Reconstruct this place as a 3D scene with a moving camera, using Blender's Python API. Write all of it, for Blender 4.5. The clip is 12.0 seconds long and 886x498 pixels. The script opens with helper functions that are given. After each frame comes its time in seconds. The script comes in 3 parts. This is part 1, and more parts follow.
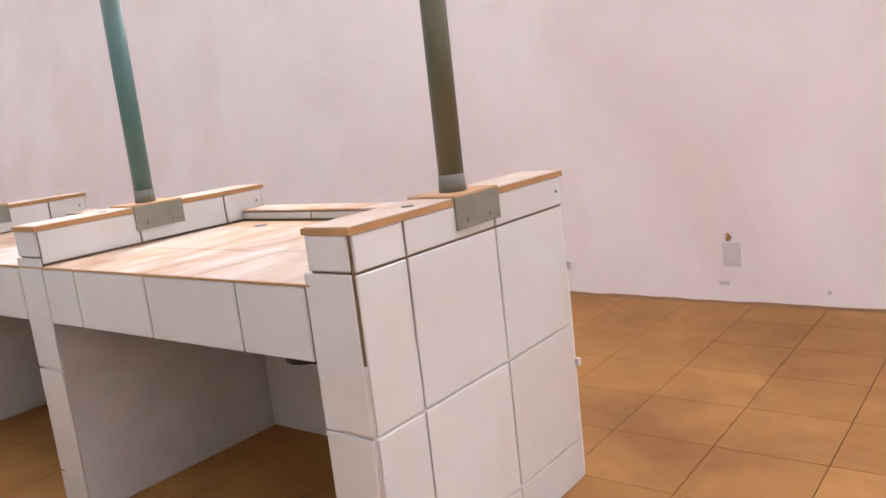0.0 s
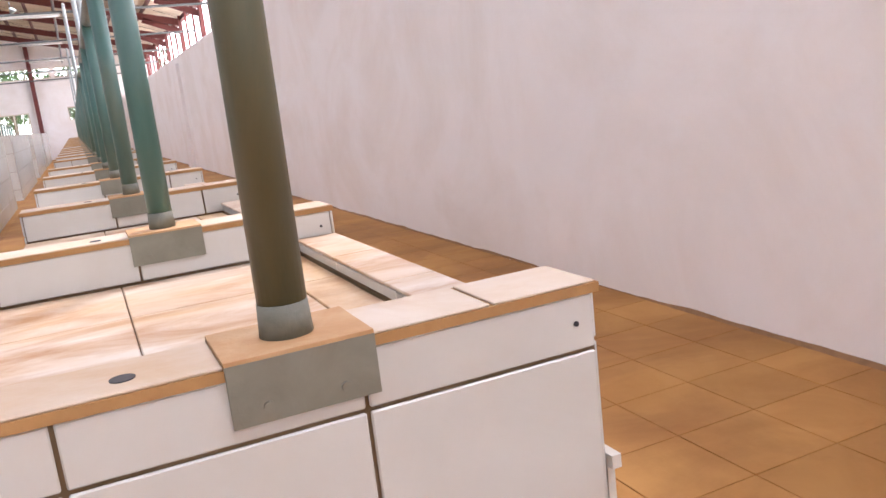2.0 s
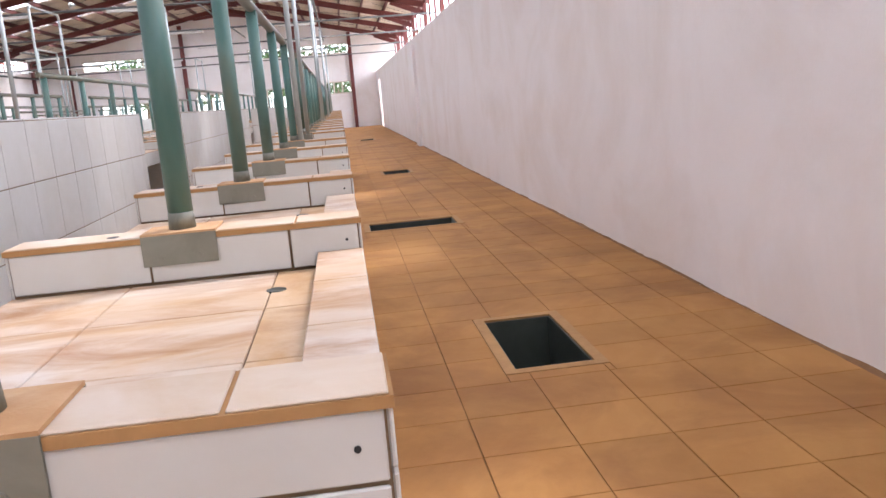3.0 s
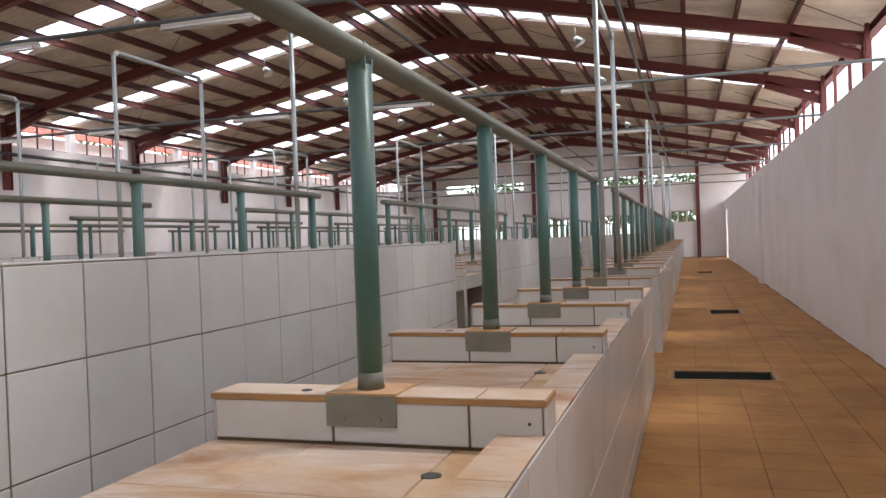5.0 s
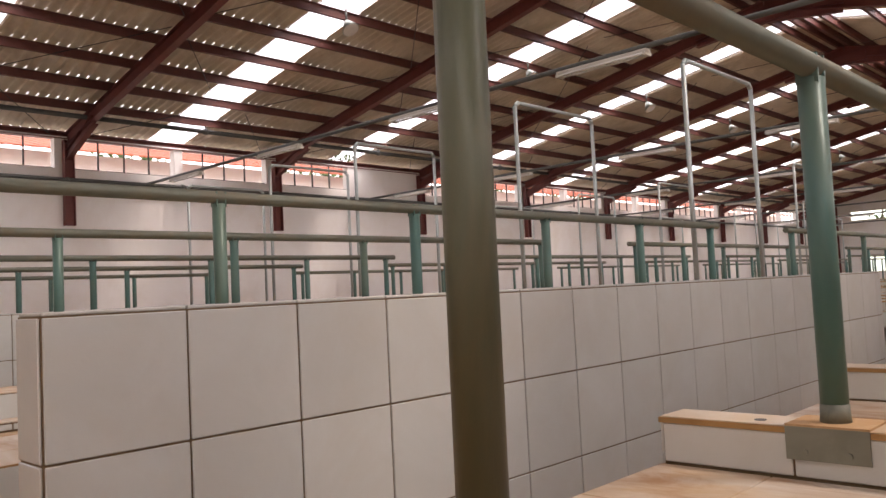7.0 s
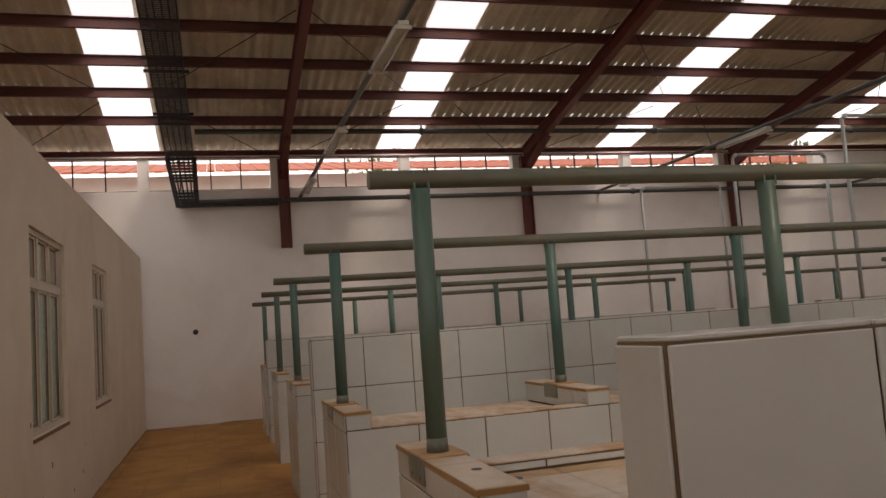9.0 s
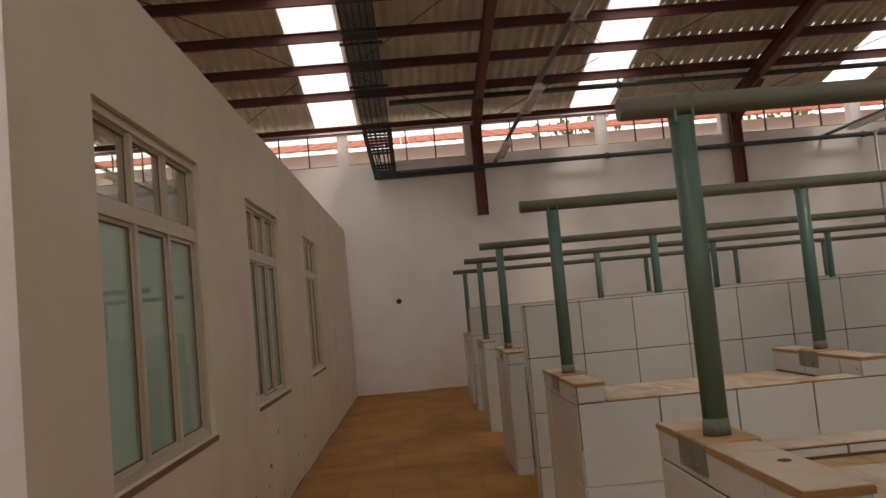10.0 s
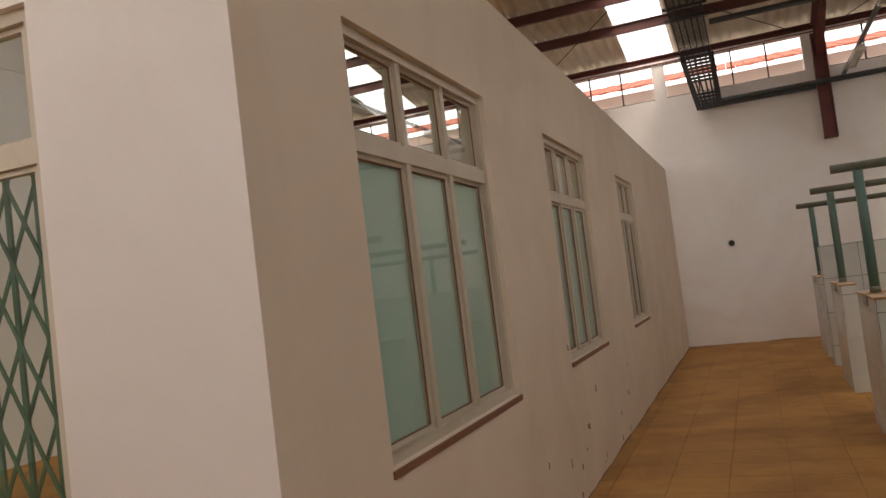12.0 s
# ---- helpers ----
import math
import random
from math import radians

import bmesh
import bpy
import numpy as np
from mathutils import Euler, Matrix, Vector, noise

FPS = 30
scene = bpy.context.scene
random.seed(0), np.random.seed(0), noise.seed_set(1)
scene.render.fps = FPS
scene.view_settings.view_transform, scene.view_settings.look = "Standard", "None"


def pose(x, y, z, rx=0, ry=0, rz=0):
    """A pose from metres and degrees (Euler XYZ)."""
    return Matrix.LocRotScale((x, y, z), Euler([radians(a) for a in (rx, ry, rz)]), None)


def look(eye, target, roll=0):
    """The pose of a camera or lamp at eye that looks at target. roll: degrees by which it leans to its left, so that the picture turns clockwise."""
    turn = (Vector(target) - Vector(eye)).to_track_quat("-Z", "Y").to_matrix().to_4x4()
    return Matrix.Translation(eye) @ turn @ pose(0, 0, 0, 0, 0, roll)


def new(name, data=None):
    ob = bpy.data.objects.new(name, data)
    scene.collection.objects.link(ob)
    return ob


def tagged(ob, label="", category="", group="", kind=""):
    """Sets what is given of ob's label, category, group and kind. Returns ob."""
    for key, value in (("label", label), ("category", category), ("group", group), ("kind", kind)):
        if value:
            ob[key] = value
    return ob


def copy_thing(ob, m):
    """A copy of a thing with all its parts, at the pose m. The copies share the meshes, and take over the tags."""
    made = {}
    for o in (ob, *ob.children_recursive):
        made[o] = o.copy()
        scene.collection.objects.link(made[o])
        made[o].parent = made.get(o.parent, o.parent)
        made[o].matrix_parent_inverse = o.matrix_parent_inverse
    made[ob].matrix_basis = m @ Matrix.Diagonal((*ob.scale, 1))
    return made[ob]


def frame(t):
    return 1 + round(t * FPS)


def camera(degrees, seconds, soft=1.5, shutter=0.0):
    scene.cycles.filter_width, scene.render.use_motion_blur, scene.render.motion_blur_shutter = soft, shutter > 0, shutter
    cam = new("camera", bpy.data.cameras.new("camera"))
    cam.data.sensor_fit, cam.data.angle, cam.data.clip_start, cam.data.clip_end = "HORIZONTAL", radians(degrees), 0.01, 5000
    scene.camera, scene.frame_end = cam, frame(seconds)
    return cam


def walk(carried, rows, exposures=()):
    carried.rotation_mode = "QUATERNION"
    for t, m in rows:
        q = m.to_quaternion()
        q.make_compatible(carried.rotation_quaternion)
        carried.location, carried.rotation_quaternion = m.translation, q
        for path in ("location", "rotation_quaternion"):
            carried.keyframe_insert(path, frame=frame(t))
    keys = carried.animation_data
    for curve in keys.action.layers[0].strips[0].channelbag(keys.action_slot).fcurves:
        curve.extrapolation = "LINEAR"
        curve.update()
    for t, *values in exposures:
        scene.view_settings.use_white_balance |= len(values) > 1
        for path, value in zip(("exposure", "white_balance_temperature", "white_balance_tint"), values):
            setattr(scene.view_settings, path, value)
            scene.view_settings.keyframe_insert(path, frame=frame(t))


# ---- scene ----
cam = camera(58.0, 12.0)
PATH = [
    (0, (-1.28, -1.266, 1.31), (0.272, -0.054, 0.958), -6.5),
    (0.5, (-0.948, -1.213, 1.341), (0.452, 0.172, 0.99), -7.7),
    (1, (-0.533, -1.154, 1.316), (0.652, 0.428, 1.015), -6.8),
    (1.5, (-0.104, -1.129, 1.347), (0.855, 0.583, 0.964), -7.2),
    (2, (0.287, -1.045, 1.39), (1.065, 0.75, 1.0), -6.6),
    (2.5, (0.694, -0.93, 1.37), (1.192, 0.972, 1.008), -6.4),
    (3, (0.976, -0.868, 1.389), (1.193, 1.084, 1.014), -4.8),
    (3.5, (1.181, -0.706, 1.369), (1.075, 1.255, 0.99), -3.3),
    (3.7, (1.26, -0.686, 1.376), (1.029, 1.27, 1.024), -3.0),
    (5.3, (1.373, -0.587, 1.516), (0.727, 1.306, 1.544), -2.2),
    (5.5, (1.365, -0.594, 1.526), (0.669, 1.281, 1.573), -2.3),
    (6, (1.343, -0.635, 1.507), (0.443, 1.149, 1.587), -2.0),
    (6.5, (1.31, -0.68, 1.478), (0.153, 0.948, 1.574), -2.4),
    (7, (1.23, -0.728, 1.467), (-0.15, 0.715, 1.575), -2.8),
    (7.2, (1.168, -0.752, 1.471), (-0.284, 0.62, 1.576), -3.0),
    (8.8, (0.354, -0.62, 1.526), (-1.532, 0.022, 1.692), -3.8),
    (9, (0.163, -0.642, 1.511), (-1.751, -0.094, 1.698), -4.1),
    (9.5, (-0.15, -0.76, 1.535), (-2.115, -0.449, 1.735), -4.4),
    (10, (-0.288, -0.757, 1.505), (-2.281, -0.675, 1.65), -5.2),
    (10.5, (-0.444, -0.738, 1.496), (-2.44, -0.821, 1.6), -6.2),
    (11, (-0.634, -0.771, 1.49), (-2.618, -0.991, 1.616), -7.1),
    (11.5, (-0.833, -0.803, 1.483), (-2.786, -1.218, 1.593), -7.4),
    (12, (-0.971, -0.738, 1.475), (-2.835, -1.454, 1.58), -7.0),
]
EXPOSURES = [(0, 1.22, 6250, 22), (2.5, 1.12, 6250, 21), (3.7, 0.8, 5850, 19), (5.3, 0.02, 6500, 18), (7.2, -0.06, 7400, 23), (8.8, -0.95, 7800, 19), (10.5, -0.93, 7800, 15), (11.5, -0.88, 7700, 14), (12, -0.45, 7800, 16)]
walk(cam, [(t, look(eye, target, roll)) for t, eye, target, roll in PATH], EXPOSURES)

# ---- world and light ----
world = bpy.data.worlds.new("world")
scene.world = world
world.use_nodes = True
wn = world.node_tree.nodes
sky = wn.new("ShaderNodeTexSky")
sky.sky_type, sky.sun_disc = "NISHITA", False
sky.sun_elevation, sky.sun_rotation = radians(62), radians(110)
wn["Background"].inputs["Strength"].default_value = 0.15
haze = wn.new("ShaderNodeHueSaturation")      # thin cloud: paler and brighter than a clear sky
haze.inputs["Saturation"].default_value, haze.inputs["Value"].default_value = 0.22, 4.2
world.node_tree.links.new(sky.outputs[0], haze.inputs["Color"])
world.node_tree.links.new(haze.outputs[0], wn["Background"].inputs[0])
sun = new("sun", bpy.data.lights.new("sun", "SUN"))
sun.data.energy, sun.data.angle, sun.data.color = 2.2, radians(12), (1.0, 0.95, 0.88)
sun.matrix_world = look((30, 20, 60), (0, 0, 0))

SKYLIGHT_W = 66
LAMP_X = (-13.7, -10.4, -6.85, -3.8, -0.14)

# ---- sizes of the hall, in metres ----
EAST, WEST, SOUTH, NORTH = 3.25, -15.35, -9.3, 47.5
RIDGE_X, RIDGE_Z, EAVE_Z, EAVE_ZE = -5.0, 7.3, 5.12, 5.08
EAVE_W, EAVE_E = -15.75, 4.9
SLOPE_W = (RIDGE_Z - EAVE_Z) / (RIDGE_X - EAVE_W)
SLOPE_E = (RIDGE_Z - EAVE_ZE) / (EAVE_E - RIDGE_X)
BAY, FRAME0 = 5.0, 0.68
ROOM_Y, ROOM_X = -1.96, -2.765
BLOCK, PERIOD, PITCH = 7.47, 9.62, 1.464
KT, KH, CT = 0.15, 1.06, 0.925      # kerb thickness, kerb top, counter top


def roof_z(x):
    return RIDGE_Z - (SLOPE_W * (RIDGE_X - x) if x < RIDGE_X else SLOPE_E * (x - RIDGE_X))


# ---- materials ----
def material(name, base, rough=0.6, metal=0.0, second=None, scale=6.0, amount=0.6, stains=None, stain_scale=0.7,
             stain_amount=0.5, bump=0.05, bump_scale=60.0, vary=0.0, stretch=(1, 1, 1), spec=0.5):
    mat = bpy.data.materials.new(name)
    mat.use_nodes = True
    nt = mat.node_tree
    b = nt.nodes["Principled BSDF"]
    b.inputs["Roughness"].default_value = rough
    b.inputs["Metallic"].default_value = metal
    b.inputs["Specular IOR Level"].default_value = spec
    geo = nt.nodes.new("ShaderNodeNewGeometry")
    mp = nt.nodes.new("ShaderNodeMapping")
    mp.inputs["Scale"].default_value = stretch
    nt.links.new(geo.outputs["Position"], mp.inputs[0])

    def noise_mask(sc, lo, hi, detail=5):
        n = nt.nodes.new("ShaderNodeTexNoise")
        n.inputs["Scale"].default_value, n.inputs["Detail"].default_value = sc, detail
        n.inputs["Roughness"].default_value, n.inputs["Distortion"].default_value = 0.62, 0.7
        nt.links.new(mp.outputs[0], n.inputs["Vector"])
        r = nt.nodes.new("ShaderNodeMapRange")
        r.inputs[1].default_value, r.inputs[2].default_value = lo, hi
        nt.links.new(n.outputs[0], r.inputs[0])
        return r.outputs[0], n

    def blend(a, col, mask, amt):
        m = nt.nodes.new("ShaderNodeMix")
        m.data_type = "RGBA"
        f = nt.nodes.new("ShaderNodeMath")
        f.operation = "MULTIPLY"
        f.inputs[1].default_value = amt
        nt.links.new(mask, f.inputs[0])
        nt.links.new(f.outputs[0], m.inputs[0])
        if isinstance(a, tuple):
            m.inputs[6].default_value = (*a, 1)
        else:
            nt.links.new(a, m.inputs[6])
        m.inputs[7].default_value = (*col, 1)
        return m.outputs[2]

    second = second or tuple(c * 0.82 for c in base)
    mask, _ = noise_mask(scale, 0.35, 0.7)
    col = blend(base, second, mask, amount)
    if stains:
        mask2, _ = noise_mask(stain_scale, 0.46, 0.68, 8)
        col = blend(col, stains, mask2, stain_amount)
    if vary:
        info = nt.nodes.new("ShaderNodeObjectInfo")
        hsv = nt.nodes.new("ShaderNodeHueSaturation")
        r = nt.nodes.new("ShaderNodeMapRange")
        r.inputs[3].default_value, r.inputs[4].default_value = 1 - vary, 1 + vary
        add = nt.nodes.new("ShaderNodeMath")
        add.operation = "ADD"
        nt.links.new(info.outputs["Random"], add.inputs[0])
        nt.links.new(geo.outputs["Random Per Island"], add.inputs[1])
        fr = nt.nodes.new("ShaderNodeMath")
        fr.operation = "FRACT"
        nt.links.new(add.outputs[0], fr.inputs[0])
        nt.links.new(fr.outputs[0], r.inputs[0])
        nt.links.new(r.outputs[0], hsv.inputs["Value"])
        nt.links.new(col, hsv.inputs["Color"])
        col = hsv.outputs[0]
    nt.links.new(col, b.inputs["Base Color"])
    if bump:
        _, n = noise_mask(bump_scale, 0, 1, 3)
        bp = nt.nodes.new("ShaderNodeBump")
        bp.inputs["Strength"].default_value, bp.inputs["Distance"].default_value = bump, 0.01
        nt.links.new(n.outputs[0], bp.inputs["Height"])
        nt.links.new(bp.outputs[0], b.inputs["Normal"])
    return mat


def glass_material(name, tint, clear, rough=0.02):
    mat = bpy.data.materials.new(name)
    mat.use_nodes = True
    nt = mat.node_tree
    nt.nodes.remove(nt.nodes["Principled BSDF"])
    tr, gl = nt.nodes.new("ShaderNodeBsdfTransparent"), nt.nodes.new("ShaderNodeBsdfGlossy")
    tr.inputs[0].default_value = (*tint, 1)
    gl.inputs["Roughness"].default_value = rough
    lw, mx = nt.nodes.new("ShaderNodeLayerWeight"), nt.nodes.new("ShaderNodeMixShader")
    pw, ad = nt.nodes.new("ShaderNodeMath"), nt.nodes.new("ShaderNodeMath")
    pw.operation, ad.operation = "POWER", "MULTIPLY_ADD"
    pw.inputs[1].default_value, ad.inputs[1].default_value, ad.inputs[2].default_value = 4.0, clear, 0.04
    nt.links.new(lw.outputs["Facing"], pw.inputs[0])
    nt.links.new(pw.outputs[0], ad.inputs[0])
    nt.links.new(ad.outputs[0], mx.inputs[0])
    nt.links.new(tr.outputs[0], mx.inputs[1])
    nt.links.new(gl.outputs[0], mx.inputs[2])
    nt.links.new(mx.outputs[0], nt.nodes["Material Output"].inputs[0])
    return mat


M_WALL = material("wall_paint", (0.86, 0.835, 0.815), 0.75, second=(0.81, 0.77, 0.735), scale=1.3, amount=0.5,
                  stains=(0.62, 0.52, 0.42), stain_scale=0.6, stain_amount=0.3, bump=0.12, bump_scale=25)
# wall paint turned tan: the warmer, dimmer light on the window wall, in colour
M_WALL_TAN = material("tan_lit_wall_paint", (0.78, 0.68, 0.56), 0.75, second=(0.70, 0.59, 0.47), scale=1.3, amount=0.5,
                   stains=(0.52, 0.40, 0.28), stain_scale=0.8, stain_amount=0.3, bump=0.12, bump_scale=25)
M_TILE = material("white_glazed_tile", (0.585, 0.59, 0.555), 0.25, second=(0.525, 0.52, 0.475), scale=3, amount=0.6,
                  stains=(0.5, 0.42, 0.31), stain_scale=1.6, stain_amount=0.2, bump=0.02, vary=0.035)
M_GROUT = material("dark_grout", (0.19, 0.125, 0.065), 0.9, bump=0.2)
M_TOP = material("dusty_counter_tile", (0.64, 0.575, 0.49), 0.45, second=(0.50, 0.31, 0.135), scale=2.2, amount=0.95,
                 stains=(0.36, 0.17, 0.05), stain_scale=2.9, stain_amount=0.9, bump=0.05, vary=0.04, stretch=(0.75, 1.8, 1))
M_CAP = material("tan_cap_tile", (0.61, 0.53, 0.43), 0.45, second=(0.52, 0.38, 0.23), scale=3.5, amount=0.9,
                 stains=(0.46, 0.27, 0.11), stain_scale=2.0, stain_amount=0.7, bump=0.05, vary=0.05)
M_CHAN = material("stained_channel_tile", (0.60, 0.46, 0.30), 0.5, second=(0.48, 0.28, 0.11), scale=4, amount=0.95,
                  stains=(0.30, 0.14, 0.04), stain_scale=3, stain_amount=0.8, vary=0.05)
M_RUST = material("rusty_cap_plate", (0.50, 0.30, 0.14), 0.75, second=(0.38, 0.20, 0.08), scale=10, stains=(0.6, 0.45, 0.28), stain_scale=6,
                  stain_amount=0.5, bump=0.15)
M_COLLAR = material("mottled_zinc_sleeve", (0.13, 0.14, 0.11), 0.6, 0.1, second=(0.24, 0.235, 0.185), scale=22, bump=0.15)
M_EDGE = material("raw_tile_edge", (0.40, 0.225, 0.085), 0.8, second=(0.27, 0.14, 0.05), scale=9)
M_FLOOR = material("ochre_floor_tile", (0.41, 0.21, 0.062), 0.72, second=(0.32, 0.145, 0.038), scale=2.2, amount=0.8,
                   stains=(0.22, 0.095, 0.032), stain_scale=1.1, stain_amount=0.7, bump=0.06, vary=0.07, spec=0.25)
M_FLOORJ = material("dirty_floor_joint", (0.23, 0.125, 0.045), 0.9)
M_PLASTER = material("grey_plaster", (0.66, 0.64, 0.60), 0.85, second=(0.52, 0.49, 0.44), scale=2, stains=(0.34, 0.28, 0.2),
                     stain_scale=1.1, stain_amount=0.4, bump=0.2, bump_scale=18)
M_POST = material("weathered_galvanised_pipe", (0.062, 0.145, 0.122), 0.38, 0.12, second=(0.10, 0.185, 0.165), scale=7, spec=0.35,
                  stains=(0.17, 0.15, 0.09), stain_scale=3, stain_amount=0.4, bump=0.05, stretch=(1, 1, 0.35))
M_OLIVE = material("olive_stained_pipe", (0.105, 0.11, 0.065), 0.42, 0.15, second=(0.06, 0.075, 0.045), scale=8,
                  stains=(0.20, 0.14, 0.07), stain_scale=4, stain_amount=0.6, bump=0.06, stretch=(1, 1, 0.3))
M_RAIL = material("olive_grey_rail_pipe", (0.155, 0.165, 0.125), 0.42, 0.35, second=(0.11, 0.115, 0.085), scale=6,
                  stains=(0.19, 0.14, 0.08), stain_scale=3, stain_amount=0.5, bump=0.05)
M_PLATE = material("dull_zinc_plate", (0.22, 0.22, 0.175), 0.55, 0.2, second=(0.15, 0.145, 0.105), scale=9, bump=0.08)
M_RED = material("oxide_red_steel", (0.16, 0.035, 0.028), 0.55, second=(0.10, 0.022, 0.018), scale=4, bump=0.04)
M_PURLIN = material("dark_red_purlin", (0.11, 0.03, 0.022), 0.6, second=(0.065, 0.02, 0.015), scale=4, bump=0.04)
M_ROOF = material("fibre_cement_sheet", (0.74, 0.68, 0.57), 0.8, second=(0.60, 0.53, 0.42), scale=2.2,
                  stains=(0.32, 0.26, 0.18), stain_scale=0.9, stain_amount=0.45, bump=0.1, bump_scale=30)
M_DARK = material("black_steel", (0.03, 0.03, 0.032), 0.5, 0.3)
M_CONDUIT = material("dark_grey_pipe", (0.10, 0.105, 0.10), 0.5, 0.3)
M_POLE = material("pale_grey_pipe", (0.42, 0.47, 0.46), 0.4, 0.4)
M_LAMP = material("dull_white_batten", (0.60, 0.58, 0.52), 0.45)
M_TUBE = material("unlit_tube_glass", (0.78, 0.78, 0.75), 0.2)
M_FRAME = material("cream_aluminium_frame", (0.62, 0.56, 0.46), 0.4, 0.2, second=(0.52, 0.45, 0.35), scale=5)
M_FILM = material("pale_green_film", (0.52, 0.70, 0.63), 0.6, second=(0.46, 0.64, 0.58), scale=1.2, bump=0)
M_DIRT = material("dried_dirt", (0.27, 0.15, 0.07), 0.95, second=(0.16, 0.085, 0.04), scale=9, bump=0.3)
M_SILL = material("brown_sill", (0.26, 0.12, 0.07), 0.7)
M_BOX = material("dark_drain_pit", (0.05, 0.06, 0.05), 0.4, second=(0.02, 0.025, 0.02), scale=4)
# yard colour is assumed: pale, to throw light up at the roof sheets
M_GROUND = material("pale_bounce_yard", (0.60, 0.55, 0.48), 0.95, scale=0.5)
M_ROOFRED = material("red_sheet_roof", (0.45, 0.13, 0.07), 0.6, second=(0.34, 0.09, 0.05), scale=1.5)
M_LEAF = material("leaf_green", (0.07, 0.12, 0.035), 0.6, second=(0.04, 0.08, 0.02), scale=3, vary=0.3)
M_BARK = material("bark", (0.16, 0.11, 0.07), 0.9)
M_GREENIRON = material("green_painted_iron", (0.07, 0.16, 0.10), 0.5)
M_GLASS = glass_material("window_glass", (0.93, 0.975, 0.955), 0.7)
M_SKYLIGHT = glass_material("clear_roof_sheet", (0.95, 0.95, 0.97), 0.1, 0.3)


# ---- mesh helpers ----
def box(bm, x0, x1, y0, y1, z0, z1):
    v = [bm.verts.new(p) for p in ((x0, y0, z0), (x1, y0, z0), (x1, y1, z0), (x0, y1, z0),
                                   (x0, y0, z1), (x1, y0, z1), (x1, y1, z1), (x0, y1, z1))]
    for f in ((3, 2, 1, 0), (4, 5, 6, 7), (0, 1, 5, 4), (1, 2, 6, 5), (2, 3, 7, 6), (3, 0, 4, 7)):
        bm.faces.new([v[i] for i in f])
    return v


def rod(bm, p0, p1, r, n=16, r1=None):
    p0, p1 = Vector(p0), Vector(p1)
    d = p1 - p0
    q = d.to_track_quat("Z", "Y")
    rings = []
    for p, rr in ((p0, r), (p1, r if r1 is None else r1)):
        rings.append([bm.verts.new(p + q @ Vector((rr * math.cos(a), rr * math.sin(a), 0)))
                      for a in (2 * math.pi * i / n for i in range(n))])
    for i in range(n):
        f = bm.faces.new((rings[0][i], rings[0][(i + 1) % n], rings[1][(i + 1) % n], rings[1][i]))
        f.smooth = True
    bm.faces.new(rings[0][::-1])
    bm.faces.new(rings[1])


def bar(bm, p0, p1, w, h, up=(0, 0, 1)):
    """A straight bar of rectangular section between two points."""
    p0, p1 = Vector(p0), Vector(p1)
    d = (p1 - p0).normalized()
    s = d.cross(Vector(up)).normalized()
    u = s.cross(d)
    c = [s * a * w / 2 + u * b * h / 2 for a, b in ((-1, -1), (1, -1), (1, 1), (-1, 1))]
    v = [bm.verts.new(p + o) for p in (p0, p1) for o in c]
    for f in ((3, 2, 1, 0), (4, 5, 6, 7), (0, 1, 5, 4), (1, 2, 6, 5), (2, 3, 7, 6), (3, 0, 4, 7)):
        bm.faces.new([v[i] for i in f])


def ibeam(bm, p0, p1, w, h, up=(0, 0, 1)):
    d = (Vector(p1) - Vector(p0)).normalized()
    s = d.cross(Vector(up)).normalized()
    u = s.cross(d)
    for o in (-1, 1):
        off = u * o * (h / 2 - 0.008)
        bar(bm, Vector(p0) + off, Vector(p1) + off, w, 0.016, up)
    bar(bm, p0, p1, 0.012, h - 0.03, up)


def bevelled(bm, width=0.004):
    bmesh.ops.bevel(bm, geom=bm.edges[:], offset=width, segments=1, affect="EDGES", clamp_overlap=True)
    return bm


def mesh_of(name, bm, mat):
    me = bpy.data.meshes.new(name)
    bmesh.ops.recalc_face_normals(bm, faces=bm.faces[:])
    bm.to_mesh(me)
    bm.free()
    me.materials.append(mat)
    return me


def part(name, bm, mat, parent=None, label=""):
    ob = new(name, mesh_of(name, bm, mat))
    ob.parent = parent
    return tagged(ob, label)


def boxpart(name, dims, mat, parent=None, label="", bevel=0.0):
    bm = bmesh.new()
    box(bm, *dims)
    if bevel:
        bevelled(bm, bevel)
    return part(name, bm, mat, parent, label)


def thing(name, at, label, category, group="", kind=""):
    ob = new(name)
    ob.matrix_basis = pose(*at)
    ob.empty_display_size = 0.1
    return tagged(ob, label, category, group, kind)


TILE_MESH = {}


def tile_at(name, parent, p, size, mat, r=0.0025):
    """One tile as an object of its own: p is its low corner, size its extent."""
    key = (name, mat.name, tuple(round(s, 3) for s in size))
    if key not in TILE_MESH:
        bm = bmesh.new()
        box(bm, 0, size[0], 0, size[1], 0, size[2])
        bevelled(bm, min(r, min(size) * 0.4))
        TILE_MESH[key] = mesh_of(name, bm, mat)
    ob = new(name, TILE_MESH[key])
    ob.parent = parent
    ob.location = p
    return ob


def split(a, b, step, first=None):
    """Joint positions from a to b, the first piece as wide as told."""
    out, x = [a], a + (first or step)
    while x < b - 0.02:
        out.append(x)
        x += step
    return out + [b]


GAP = 0.0065


